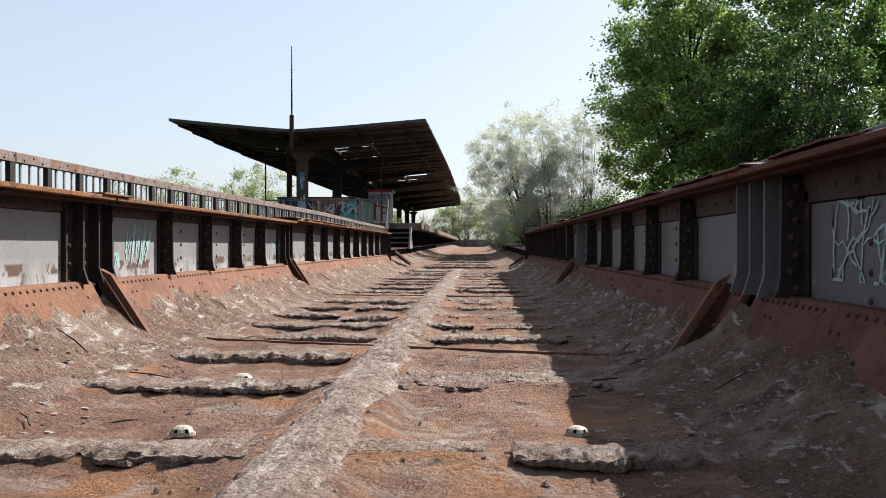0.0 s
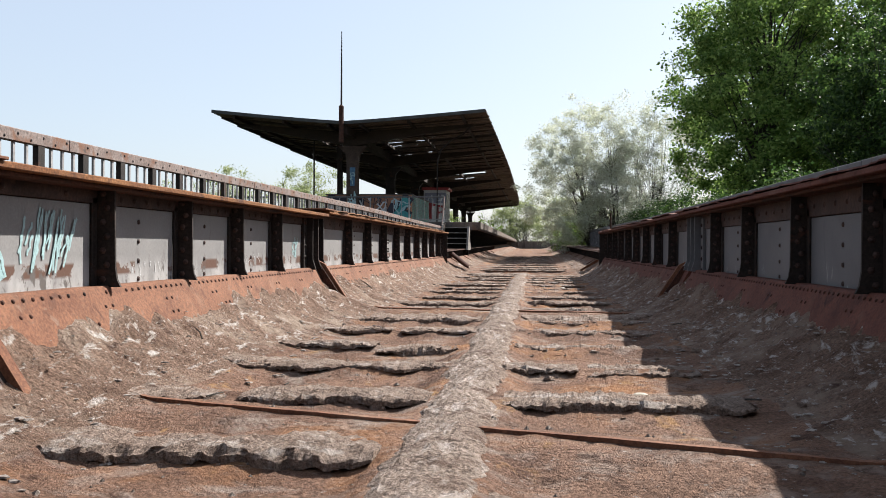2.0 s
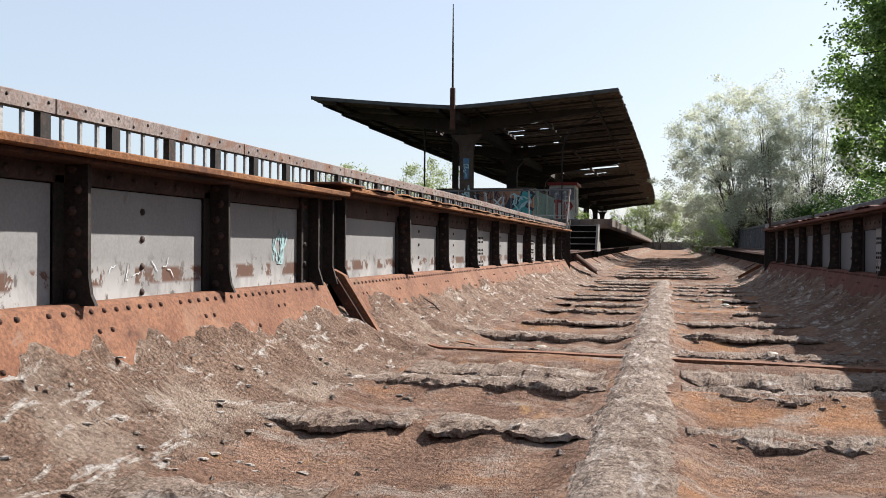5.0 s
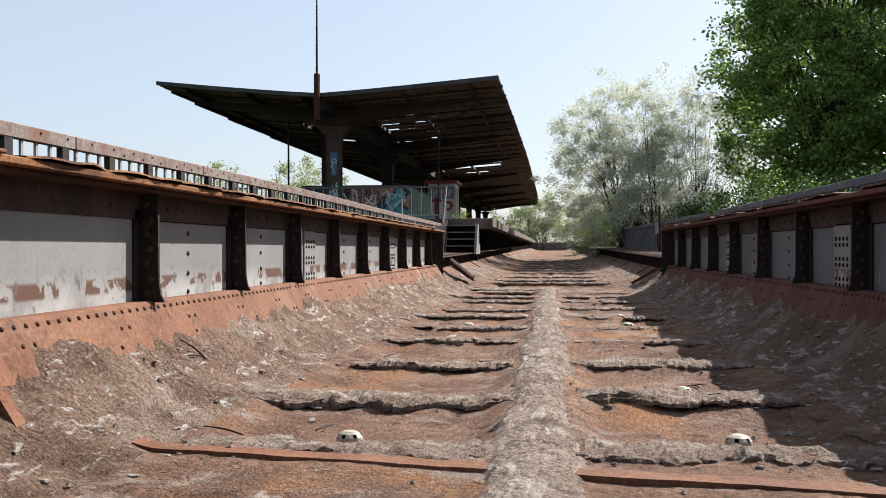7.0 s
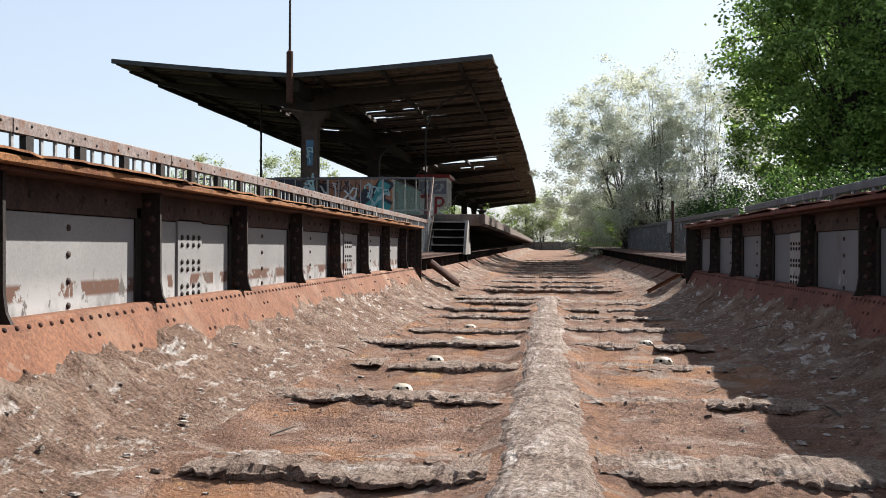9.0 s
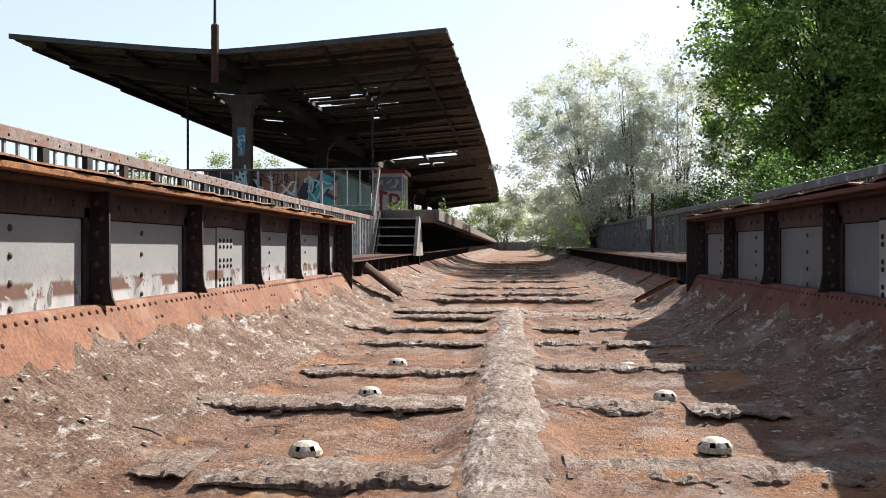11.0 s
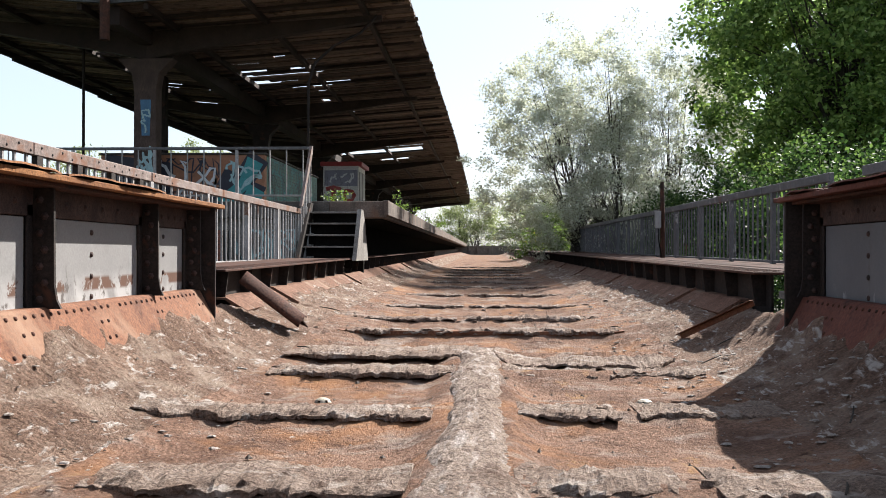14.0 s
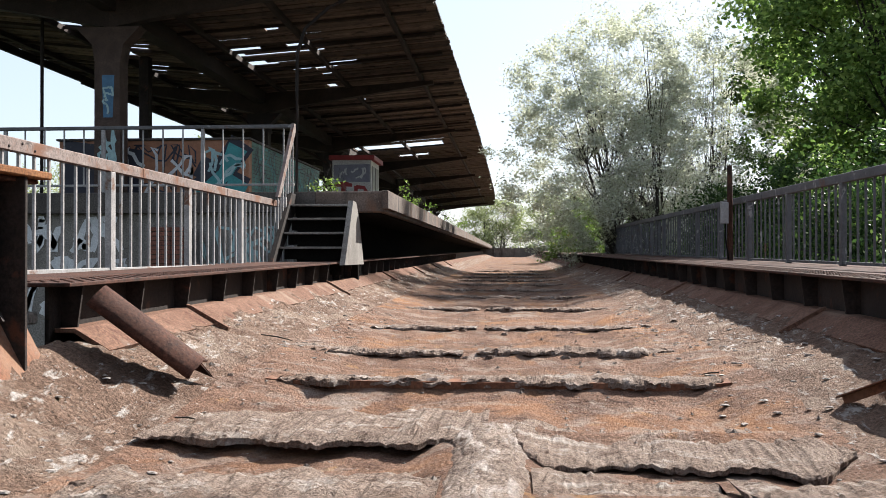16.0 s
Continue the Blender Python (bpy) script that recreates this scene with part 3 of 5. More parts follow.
    heads3 = []
    for a, b in zip(seg2, seg2[1:]):
        bm2 = bmesh.new()
        poly = [(X(2.69), 0.585), (X(2.58), 0.585), (X(2.56), 0.57), (X(2.40), 0.27), (X(2.43), 0.25), (X(2.60), 0.55)]
        add_prism(bm2, poly, "y", a + 0.12, b - (0.02 if b == y_end else 0.16))
        part("side_plate", bm2, RUST if side < 0 else RUST_WINE_SHADED, g, "rust-red sloping side plate with bolt heads")
        for i in range(int((b - a - 0.4) / 0.105)):
            y = a + 0.2 + i * 0.105
            if rng.random() < 0.9:
                heads3.append((X(2.545), y, 0.545))
            if i % 10 in (4, 5):
                heads3.append((X(2.497), y, 0.452))
            if i % 12 in (0, 1) and rng.random() < 0.7:
                heads3.append((X(2.44), y, 0.35))
    rivets("bolts", heads3, (-side * 0.88, 0, 0.47), 0.0155, RUST_DARK, g, "rows of rusted bolt heads")
    for y in (q + (0.0 if side < 0 else 0.45) for q in joints[-2:]):
        bm2 = bmesh.new()
        add_prism(bm2, [(X(2.60), 0.60), (X(2.52), 0.62), (X(2.20), 0.14), (X(2.28), 0.11)], "y", y - 0.02, y + 0.03)
        part("slope_bracket", bm2, RUST_DARK, g, "slanting rusted bracket at the joint")
        bm2 = bmesh.new()
        add_prism(bm2, [(X(2.57), 0.68), (X(2.47), 0.63), (X(2.11), 0.08), (X(2.15), 0.05)], "y", y + 0.032, y + 0.11)
        part("slope_bracket", bm2, RUST, g)
    return g


STIFF_L = [-1.35 - 1.775 * i for i in range(9)][::-1]
STIFF_L = [-39.5, -38.0, -36.6, -33.0, -31.5, -30.1, -28.6] + [-24.1, -22.62, -21.2, -19.75] + [y for y in STIFF_L] + [-0.26]
girder(-1, 0.0, STIFF_L, JOINTS, 3)
STIFF_R = [-39.5, -38.0, -36.6, -33.0, -31.5, -30.2, -28.45] + [-25.7, -24.05, -22.35, -20.5, -18.8] + [-2.92 - 1.765 * i for i in range(8)][::-1] + [-1.21]
girder(1, -0.95, STIFF_R, (-36.4, -27.8, -17.3), 5)

# spliced panels with rows of big rivets
for side, y in ((-1, -11.25), (-1, -5.75), (1, -12.9), (1, -7.6)):
    s = root("splice_plate", label="grey cover plate with rows of rivet heads", category="splice plate", kind="structure")
    a, b = sorted((side * 2.672, side * 2.655))
    box("plate", a, b, y - 0.23, y + 0.24, 0.56, 1.15, PAINT, s, "", 0.003)
    rivets("rivets", [(side * 2.655, y + dy, 0.60 + 0.055 * i + 0.07 * (i // 2)) for dy in (-0.16, -0.05, 0.06, 0.17) for i in range(6)], (-side, 0, 0), 0.022, STEEL, s)

# ---- low edge beams and walkways beyond the girders ----
for side, y0 in ((-1, 0.55), (1, 0.1)):
    b = root("edge_beam", label="dark low edge beam with rusty ledge beside the trough", category="edge beam", kind="structure")
    X = lambda d: side * d
    def sb(name, d0, d1, ya, yb, z0, z1, mat, label="", bevel=0.004):
        p, q = sorted((X(d0), X(d1)))
        return box(name, p, q, ya, yb, z0, z1, mat, b, label, bevel)
    sb("web", 2.70, 2.73, y0, 86, 0.0, 0.72, STEEL)
    sb("top_flange", 2.52, 2.90, y0 - 0.1, 86, 0.72, 0.745, RUST_DARK, "worn rusty top flange")
    y = y0 + 0.15
    while y < 40:
        bm2 = bmesh.new()
        add_prism(bm2, [(X(2.70), 0.42), (X(2.60), 0.42), (X(2.56), 0.718), (X(2.70), 0.718)], "y", y, y + 0.02)
        part("rib", bm2, STEEL, b)
        y += 0.98
    bm2 = bmesh.new()
    add_prism(bm2, [(X(2.69), 0.46), (X(2.56), 0.46), (X(2.34), 0.33), (X(2.36), 0.30), (X(2.57), 0.435), (X(2.69), 0.435)], "y", 0.6, 86)
    part("side_plate", bm2, PLATE_DIRTY, b, "dirt-crusted sloping plate")
    y = 2.6
    while y < 34:
        bm2 = bmesh.new()
        add_prism(bm2, [(X(2.58), 0.49), (X(2.54), 0.48), (X(2.22), 0.30), (X(2.24), 0.25), (X(2.56), 0.44)], "y", y, y + 0.05)
        part("cover_strip", bm2, PLATE_DIRTY, b)
        y += 5.8
    wy1 = 9.1 if side < 0 else 86
    w = root("walkway", label="chequered steel walkway plate with worn rusty edge", category="walkway", kind="structure")
    p, q = sorted((X(2.92), X(3.95 if side < 0 else 4.6)))
    box("plate", p, q, Y0, 0.3, 0.72, 0.75, RUST_DARK, w, "", 0)
    box("plate", p, q, 0.305, wy1, 0.72, 0.75, RUST_DARK, w, "", 0)
    heads = [(X(2.55 + 0.09 * i + (0.045 if j % 2 else 0)), y0 + 0.07 * j, 0.745) for j in range(180) for i in range(4)]
    rivets("tread_studs", heads, (0, 0, 1), 0.014, RUST_DARK, w, "raised tread studs")
    graded(b)
    graded(w)

led = root("bearing_ledge", label="pale concrete bearing ledge at the girder end", category="ledge", kind="structure")
box("slab", -3.5, -2.74, -0.15, 0.5, 0.50, 0.575, CONCRETE, led, "", 0.012)
box("slab", 2.74, 3.5, -1.1, 0.0, 0.50, 0.575, CONCRETE, led, "", 0.012)
box("block", -3.4, -2.78, -0.1, 0.45, -4.6, 0.499, CONCRETE_DARK, led, "", 0.012)
box("block", 2.78, 3.4, -1.05, -0.05, -4.6, 0.499, CONCRETE_DARK, led, "", 0.012)

# trough end wall far along the line
far = root("barrier_fence", label="grey concrete barrier fence across the track bed", category="fence")
for i in range(12):
    box("panel", -3.4 + i * 0.85, -2.58 + i * 0.85, 92.0, 92.12, 0.55, 1.75, CONCRETE, far, "", 0.02)
for i in range(13):
    box("post", -3.47 + i * 0.85, -3.33 + i * 0.85, 91.96, 92.16, 0.55, 1.9, CONCRETE, far, "", 0.02)


# ---- fences ----
def fence_run(pts, dense, mat_rail, mat_post, mat_bar, label):
    """A rail fence along straight runs in plan."""
    f = root("railing", label=label, category="railing")
    for (xa, ya), (xb, yb) in zip(pts, pts[1:]):
        L = math.hypot(xb - xa, yb - ya)
        ux, uy = (xb - xa) / L, (yb - ya) / L
        m0 = Matrix(((uy, ux, 0, xa), (-ux, uy, 0, ya), (0, 0, 1, 0), (0, 0, 0, 1)))
        def fb(name, w0, w1, s0, s1, z0, z1, mat, bevel=0.003):
            bm2 = bmesh.new()
            add_box(bm2, w0, w1, s0, s1, z0, z1, bevel, m0)
            return part(name, bm2, mat, f)
        step_len = 2.7
        n = max(1, round(L / step_len))
        for i in range(n):
            s0, s1 = L * i / n, L * (i + 1) / n
            fb("handrail", -0.03, 0.03, s0 + 0.004, s1 - 0.004, 1.70, 1.805, mat_rail, 0.006)
            fb("bottom_rail", -0.02, 0.02, s0 + 0.004, s1 - 0.004, 0.765, 0.80, mat_bar)
        if dense:
            k = int(L / 0.19)
            for i in range(k):
                s = (i + 0.5) * L / k
                if i % 4 == 0:
                    fb("post", -0.025, 0.025, s - 0.05, s + 0.05, 0.75, 1.70, mat_post, 0)
                else:
                    fb("bar", -0.01, 0.01, s - 0.014, s + 0.014, 0.80, 1.70, mat_bar, 0)
        else:
            n = max(1, round(L / 2.12))
            for i in range(n + 1):
                s = L * i / n
                fb("post", -0.03, 0.03, s - 0.05, s + 0.05, 0.75, 1.70, mat_post)
                if i < n:
                    for k in range(8):
                        t = s + (k + 1) * (L / n) / 9
                        fb("bar", -0.011, 0.011, t - 0.011, t + 0.011, 0.80, 1.70, mat_bar, 0)
    return f


long_rail = fence_run([(-3.66, Y0 + 0.5), (-3.66, 1.45)], True, RAIL, STEEL, FENCE_GREY, "rust-streaked walkway railing with dark posts")
for o in long_rail.children_recursive:
    for v in o.data.vertices:
        v.co.z += float(np.interp(v.co.y, (-30, -24, -8, 1.4), (-0.028, -0.028, 0.04, 0.0))) * max(0.0, (v.co.z - 0.75) / 1.05)
fence_run([(-3.66, 1.47), (-3.66, 9.9)], False, RAIL, FENCE_GREY, FENCE_GREY, "grey bar railing with rusty handrail beside the walkway")
fence_run([(3.8, Y0 + 0.5), (3.88, 0.9)], True, FENCE_DARK, FENCE_DARK, FENCE_DARK, "dark walkway railing with lichen-spotted handrail")
graded(fence_run([(3.88, 1.8), (3.92, 14.5), (4.0, 34.0)], False, FENCE_DARK, FENCE_DARK, FENCE_DARK, "dark grey bar railing beside the trees"))

hr = root("handrail_rivets", label="dark rivet heads along the rusty handrail", category="rivets", kind="structure")
rng = random.Random(77)
rivets("rivets", [(-3.63, Y0 + 1 + 0.19 * i, 1.752 + float(np.interp(Y0 + 1 + 0.19 * i, (-30, -24, -8, 1.4), (-0.028, -0.028, 0.04, 0.0))) + 0.018 * (-1) ** i) for i in range(228) if rng.random() < 0.85], (1, 0, 0), 0.013, STEEL, hr)


def rust_scab(side, y0, y1, seed):
    """A lifted, ragged sheet of scale along the flange's inner edge."""
    v, f = [], []
    n = int((y1 - y0) / 0.03)
    for i in range(n + 1):
        y = y0 + (y1 - y0) * i / n
        e = min(1.0, min(i, n - i) / 6)
        inner = 2.405 - e * (0.022 + 0.035 * noise.noise((y * 2.3, seed, 1.0)) + 0.02 * noise.noise((y * 9, seed, 2.0)))
        z = 1.368 + e * (0.014 + 0.014 * noise.noise((y * 3.1, seed, 4.0)))
        outer = 2.62 + 0.16 * noise.noise((y * 1.3, seed, 3.0))
        for d, h in ((inner, z - 0.004), (inner + 0.004, z + 0.008), ((inner + outer) / 2, z + 0.012), (outer, 1.364)):
            v.append((side * d, y, h))
        if i:
            a = (i - 1) * 4
            f += [(a + k, a + k + 1, a + k + 5, a + k + 4) for k in range(3)]
    return v, f


scab = root("rust_scale", label="flaking layers of orange rust scale on the girder flange", category="rust scale", kind="structure")
rng = random.Random(31)
for side, mat in ((-1, RUST_BRIGHT), (1, RUST_WINE_SHADED)):
    y = -17.4 if side < 0 else -30.0
    while y < -1.6:
        ln = rng.uniform(0.8, 2.4)
        v, f = rust_scab(side, y, min(y + ln, -1.2), rng.random() * 50)
        mesh_part("scale_layer", v, f, mat, scab)
        y += ln * rng.uniform(0.85, 1.25)
rng = random.Random(19)
for k in range(16):
    y = rng.uniform(-24, -4)
    a, L = rng.uniform(-0.5, 0.9), rng.uniform(0.15, 0.5)
    bm = bmesh.new()
    p0 = Vector((2.6 + rng.uniform(0, 0.25), y, 1.385))
    p1 = p0 + Vector((-math.sin(a) * L, math.cos(a) * L, rng.uniform(0.0, 0.06)))
    p1.x = max(p1.x, 2.42)
    add_tube(bm, [p0, p0.lerp(p1, 0.5) + Vector((0, 0, 0.012)), p1], [0.006, 0.007, 0.004], 5)
    tagged(part("twig", bm, FLAKE), "pale bleached twig lying on the girder flange", "twig", "twigs on the flange")

pole = root("cable_pole", label="rusty pole with a small grey box on the walkway", category="pole")
bm = bmesh.new()
add_tube(bm, [(3.75, 10.9, 0.83), (3.75, 10.9, 1.6), (3.74, 10.9, 2.42)], [0.055, 0.05, 0.04])
part("post", bm, RUST_DARK, pole)
box("junction_box", 3.58, 3.7, 10.78, 10.88, 1.45, 1.8, FENCE_GREY, pole, "grey junction box")
bm = bmesh.new()
add_tube(bm, [(3.66, 10.84, 1.45), (3.66, 10.85, 1.2), (3.72, 10.86, 0.84)], [0.012, 0.012, 0.012], 6)
part("cable", bm, BLACK, pole)

# ---- platform, stairs ----
PZ = 2.0
plat = root("platform", label="old concrete station platform with an overhanging edge slab", category="platform", kind="structure")
box("edge_slab", -3.2, -1.99, 10.55, 96, PZ - 0.36, PZ, EDGE_STONE, plat, "dirty brown-stained edge slab", 0.02)
box("deck", -14.6, -3.2, 10.55, 96, PZ - 0.36, PZ - 0.004, CONCRETE_DARK, plat, "", 0.01)
box("end_wall", -14.6, -3.55, 10.7, 10.95, -4.5, PZ - 0.36, CONCRETE, plat, "grey end wall")
# deep shade below the overhang is put into the near-black of these faces
box("side_wall", -3.4, -3.15, 10.9, 96, 0.0, PZ - 0.36, BLACK, plat, "wall blackened for the shade under the overhang", 0)
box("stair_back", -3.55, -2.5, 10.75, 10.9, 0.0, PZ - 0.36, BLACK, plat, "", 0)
# extra sheet under the slab, its black stands for shade
box("underside", -3.14, -2.09, 10.6, 96, PZ - 0.39, PZ - 0.364, BLACK, plat, "added black sheet for the shade under the slab", 0)
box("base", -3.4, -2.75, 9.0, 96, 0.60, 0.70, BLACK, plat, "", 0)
for i in range(28):
    bm = bmesh.new()
    add_box(bm, -2.06, -1.95, 10.5 + i * 3.0, 13.48 + i * 3.0, PZ - 0.3, PZ + 0.012, 0.012)
    part("kerb_stone", bm, EDGE_STONE, plat)

stairs = root("stairs", label="open steel and concrete steps up to the platform end", category="stairs")
for i in range(5):
    z = 0.82 + i * 0.235
    y = 9.1 + i * 0.25
    box("tread", -3.5, -2.5, y, y + 0.29, z - 0.035, z, CONCRETE, stairs, "", 0.006)
    # black strip added for the shaded gap between open treads
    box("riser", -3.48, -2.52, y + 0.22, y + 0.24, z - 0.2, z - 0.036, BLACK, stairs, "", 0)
prism("cheek_wall", [(8.95, 0.77), (10.75, 0.77), (10.3, 1.5), (9.98, 1.78), (9.7, 1.79)], "x", -2.48, -2.4, CONCRETE, stairs, "pale worn concrete cheek")
prism("stringer", [(8.9, 0.77), (9.3, 0.77), (10.5, 1.7), (10.5, 1.95), (10.2, 1.95)], "x", -3.58, -3.51, STEEL, stairs)

rail = root("platform_railing", label="grey steel railing along the platform end and stairs", category="railing")
box("top_rail", -14.0, -3.56, 10.57, 10.63, 3.08, 3.14, FENCE_DARK, rail)
box("low_rail", -14.0, -3.56, 10.58, 10.62, 2.1, 2.14, FENCE_GREY, rail)
x = -13.9
k = 0
while x < -3.6:
    if k % 5 == 0:
        box("post", x - 0.03, x + 0.03, 10.57, 10.63, PZ, 3.08, FENCE_GREY, rail)
    else:
        box("bar", x - 0.011, x + 0.011, 10.59, 10.61, 2.14, 3.08, FENCE_GREY, rail, "", 0)
    k += 1
    x += 0.35
prism("stair_rail", [(9.45, 1.84), (9.6, 1.84), (10.64, 3.02), (10.64, 3.15), (10.54, 3.15)], "x", -3.6, -3.55, RAIL, rail, "slanting handrail")
for i in range(7):
    y = 9.53 + i * 0.165
    z = 1.84 + (y - 9.5) * 1.1
    box("bar", -3.585, -3.565, y - 0.012, y + 0.012, 0.76, z, FENCE_GREY, rail, "", 0)
box("post", -3.62, -3.54, 9.92, 9.99, 0.75, 1.86, FENCE_GREY, rail)

pillar = root("brick_pillar", (-5.6, 10.3, -4.6), label="red brick pillar in front of the platform wall", category="pillar")
core = box("core", -5.9, -5.3, 10.12, 10.58, -4.6, 1.4, CONCRETE_DARK)
core.parent, core.matrix_parent_inverse = pillar, pillar.matrix_basis.inverted()
brick_me = None
for row in range(26):
    for c in range(3):
        bw = 0.195
        if brick_me is None:
            bm = bmesh.new()
            add_box(bm, -0.094, 0.094, -0.05, 0.05, -0.033, 0.033, 0.006)
            ob = part("brick", bm, BRICK)
            brick_me = ob.data
        else:
            ob = new("brick", brick_me)
        ob.parent = pillar
        ob.matrix_parent_inverse = pillar.matrix_basis.inverted()
        ob.location = (-5.8 + c * 0.2 + (0.0 if row % 2 else 0.004), 10.08, -0.55 + row * 0.076)

# ---- station buildings on the platform ----
hut = root("stair_enclosure", label="low brick stairwell wall covered in orange and teal graffiti", category="wall")
box("front_wall", -9.9, -5.62, 15.0, 15.25, PZ - 0.002, 3.45, SPRAY_ORANGE, hut, "orange-brown sprayed front", 0.01)
box("side_wall", -5.87, -5.62, 15.254, 22.5, PZ - 0.002, 3.45, SPRAY_GREEN, hut, "sea-green sprayed side", 0.01)
box("coping", -9.95, -5.57, 14.95, 15.3, 3.452, 3.5, CONCRETE_DARK, hut)
box("coping", -5.92, -5.57, 15.302, 22.55, 3.452, 3.5, CONCRETE_DARK, hut)

booth = root("kiosk", label="small white booth with red lettering-like spray and a red roof", category="kiosk")
BX0, BX1, BY = -7.0, -5.45, 31.6
box("body", BX0, BX1, BY, BY + 2.2, PZ, 4.72, surface("kiosk_paint", (0.72, 0.7, 0.67), (0.9, 0.88, 0.85), 2.0, 50, 0.7, 0, 0.1), booth, "off-white painted body")
box("roof", BX0 - 0.12, BX1 + 0.15, BY - 0.15, BY + 2.4, 4.722, 4.9, SPRAY_RED, booth, "red roof edge")

# ---- canopy ----
VX, VZ = -8.45, 6.58
RX, RZ, LX, LZ = -1.87, 7.08, -14.7, 7.16
canopy = root("platform_canopy", (VX, 15, PZ), label="dark derelict butterfly canopy of rotting boards on steel columns", category="canopy")
inv = canopy.matrix_basis.inverted()

# rotten places: wing, start along the platform, boards missing, from and to across the wing
rot = random.Random(41)
ROT = [(rot.choice((-1, 1, 1)), round(rot.uniform(17.0, 31.0), 1), rot.choice((1, 1, 2)), u, u + rot.uniform(0.03, 0.16)) for u in [rot.uniform(0.04, 0.5) for _ in range(30)]]


def keep(ob):
    ob.parent, ob.matrix_parent_inverse = canopy, inv
    return ob


rng = random.Random(11)
for side, ex, ez in ((1, RX, RZ), (-1, LX, LZ)):
    # boards across the wing, the near ones one by one
    def wing(u, z_off, y=12.0):
        grow = 0.3 * math.sin(min(1.0, max(0.0, (y - 12) / 40)) * math.pi / 2) - 0.4 * max(0.0, (y - 80) / 26) ** 2 if side > 0 else 0.0
        x = VX + (ex + grow - VX) * u
        return x, VZ + (ez - VZ) * u ** 1.15 + z_off
    y = 12.05
    rest_v, rest_f = [], []
    i = 0
    while y < 106:
        w = 0.30
        gap = 0.004 + (0.02 if rng.random() < 0.12 else 0)
        u0, u1 = 0.0, 1.0 + rng.uniform(-0.004, 0.016)
        holes = []
        if 20 < y < 23.5 and rng.random() < 0.85:
            holes = [(0.02, rng.uniform(0.08, 0.2))]
        if side > 0 and 43.0 < y < 45.2:
            holes = [(0.03, 0.72)]
        if side > 0 and 48 < y < 49.2:
            holes = [(0.3, 0.55)]
        holes += [(h0, h1) for sd, hy, n, h0, h1 in ROT if sd == side and hy - 0.05 < y < hy + n * 0.3 - 0.05]
        spans, a = [], u0
        for h0, h1 in sorted(holes):
            if h0 > a:
                spans.append((a, h0))
            a = max(a, h1)
        spans.append((a, u1))
        for a, b in spans:
            v, f = [], []
            us = [a + (b - a) * k / 3 for k in range(4)]
            sag = rng.uniform(-0.03, 0.02)
            for u in us:
                x, z = wing(u, sag, y)
                v += [(x, y, z), (x, y + w - gap, z), (x, y + w - gap, z + 0.03), (x, y, z + 0.03)]
            for k in range(3):
                p, q = k * 4, k * 4 + 4
                f += [(p, p + 1, q + 1, q), (p + 2, p + 3, q + 3, q + 2), (p + 1, p + 2, q + 2, q + 1), (p + 3, p, q, q + 3)]
            f += [(0, 3, 2, 1), (12, 13, 14, 15)]
            if y < 36:
                keep(mesh_part("board", v, f, WOOD))
            else:
                o = len(rest_v)
                rest_v += v
                rest_f += [tuple(t + o for t in ff) for ff in f]
        y += w
        i += 1
    keep(tagged(mesh_part("soffit", rest_v, rest_f, WOOD, None, "rows of rotting soffit boards"), kind="stuff"))
    # roofing felt above in strips, torn over the rotten stretches
    y = 12.0
    while y < 105.5:
        ln = 0.9 if y < 60 else 6.0
        tears = []
        if 19.5 < y < 24.5:
            k = rng.uniform(0.02, 0.3)
            tears = [(k, k + rng.uniform(0.05, 0.14))]
        if side > 0 and 42.2 < y < 45.2:
            tears = [(0.03, 0.74)]
        if side > 0 and 47.8 < y < 48.9:
            tears = [(0.3, 0.58)]
        tears += [(h0 - 0.01, h1 + 0.01) for sd, hy, n, h0, h1 in ROT if sd == side and hy - 0.9 < y < hy + n * 0.3]
        cuts, a = [], 0.0
        for h0, h1 in sorted(tears):
            if h0 > a:
                cuts.append((a, h0))
            a = max(a, h1)
        cuts.append((a, 1.0))
        for ua, ub in cuts:
            v, f = [], []
            for u in np.linspace(ua, ub, 3):
                for yy in (y, y + ln - 0.004):
                    x, z = wing(float(u), 0.06, yy)
                    v += [(x, yy, z), (x, yy, z + 0.02)]
            for k in range(2):
                p, q = k * 4, k * 4 + 4
                f += [(p, p + 2, q + 2, q), (p + 1, q + 1, q + 3, p + 3), (p, q, q + 1, p + 1), (p + 2, p + 3, q + 3, q + 2)]
            f += [(8, 10, 11, 9), (0, 1, 3, 2)]
            keep(mesh_part("roofing_strip", v, f, ROOF))
        y += ln
    # front fascia and eave strip
    v = []
    for u in np.linspace(0, 1.004, 7):
        x, z = wing(float(u), 0)
        v += [(x, 11.95, z - 0.02), (x, 12.03, z - 0.02), (x, 12.03, z + 0.13), (x, 11.95, z + 0.13)]
    f = []
    for k in range(6):
        p, q = k * 4, k * 4 + 4
        f += [(p, p + 1, q + 1, q), (p + 2, p + 3, q + 3, q + 2), (p + 1, p + 2, q + 2, q + 1), (p + 3, p, q, q + 3)]
    f += [(0, 3, 2, 1), (24, 25, 26, 27)]
    keep(mesh_part("fascia", v, f, ROOF, None, "grey metal-edged front fascia"))
    x, z = wing(1.0, 0)
    v, f = [], []
    for k in range(25):
        yy = 12.0 + k * 94 / 24
        x, z = wing(1.0, 0, yy)
        v += [(x, yy, z + 0.035), (x + side * 0.05, yy, z + 0.035), (x + side * 0.05, yy, z + 0.1), (x, yy, z + 0.1)]
    for k in range(24):
        p, q = k * 4, k * 4 + 4
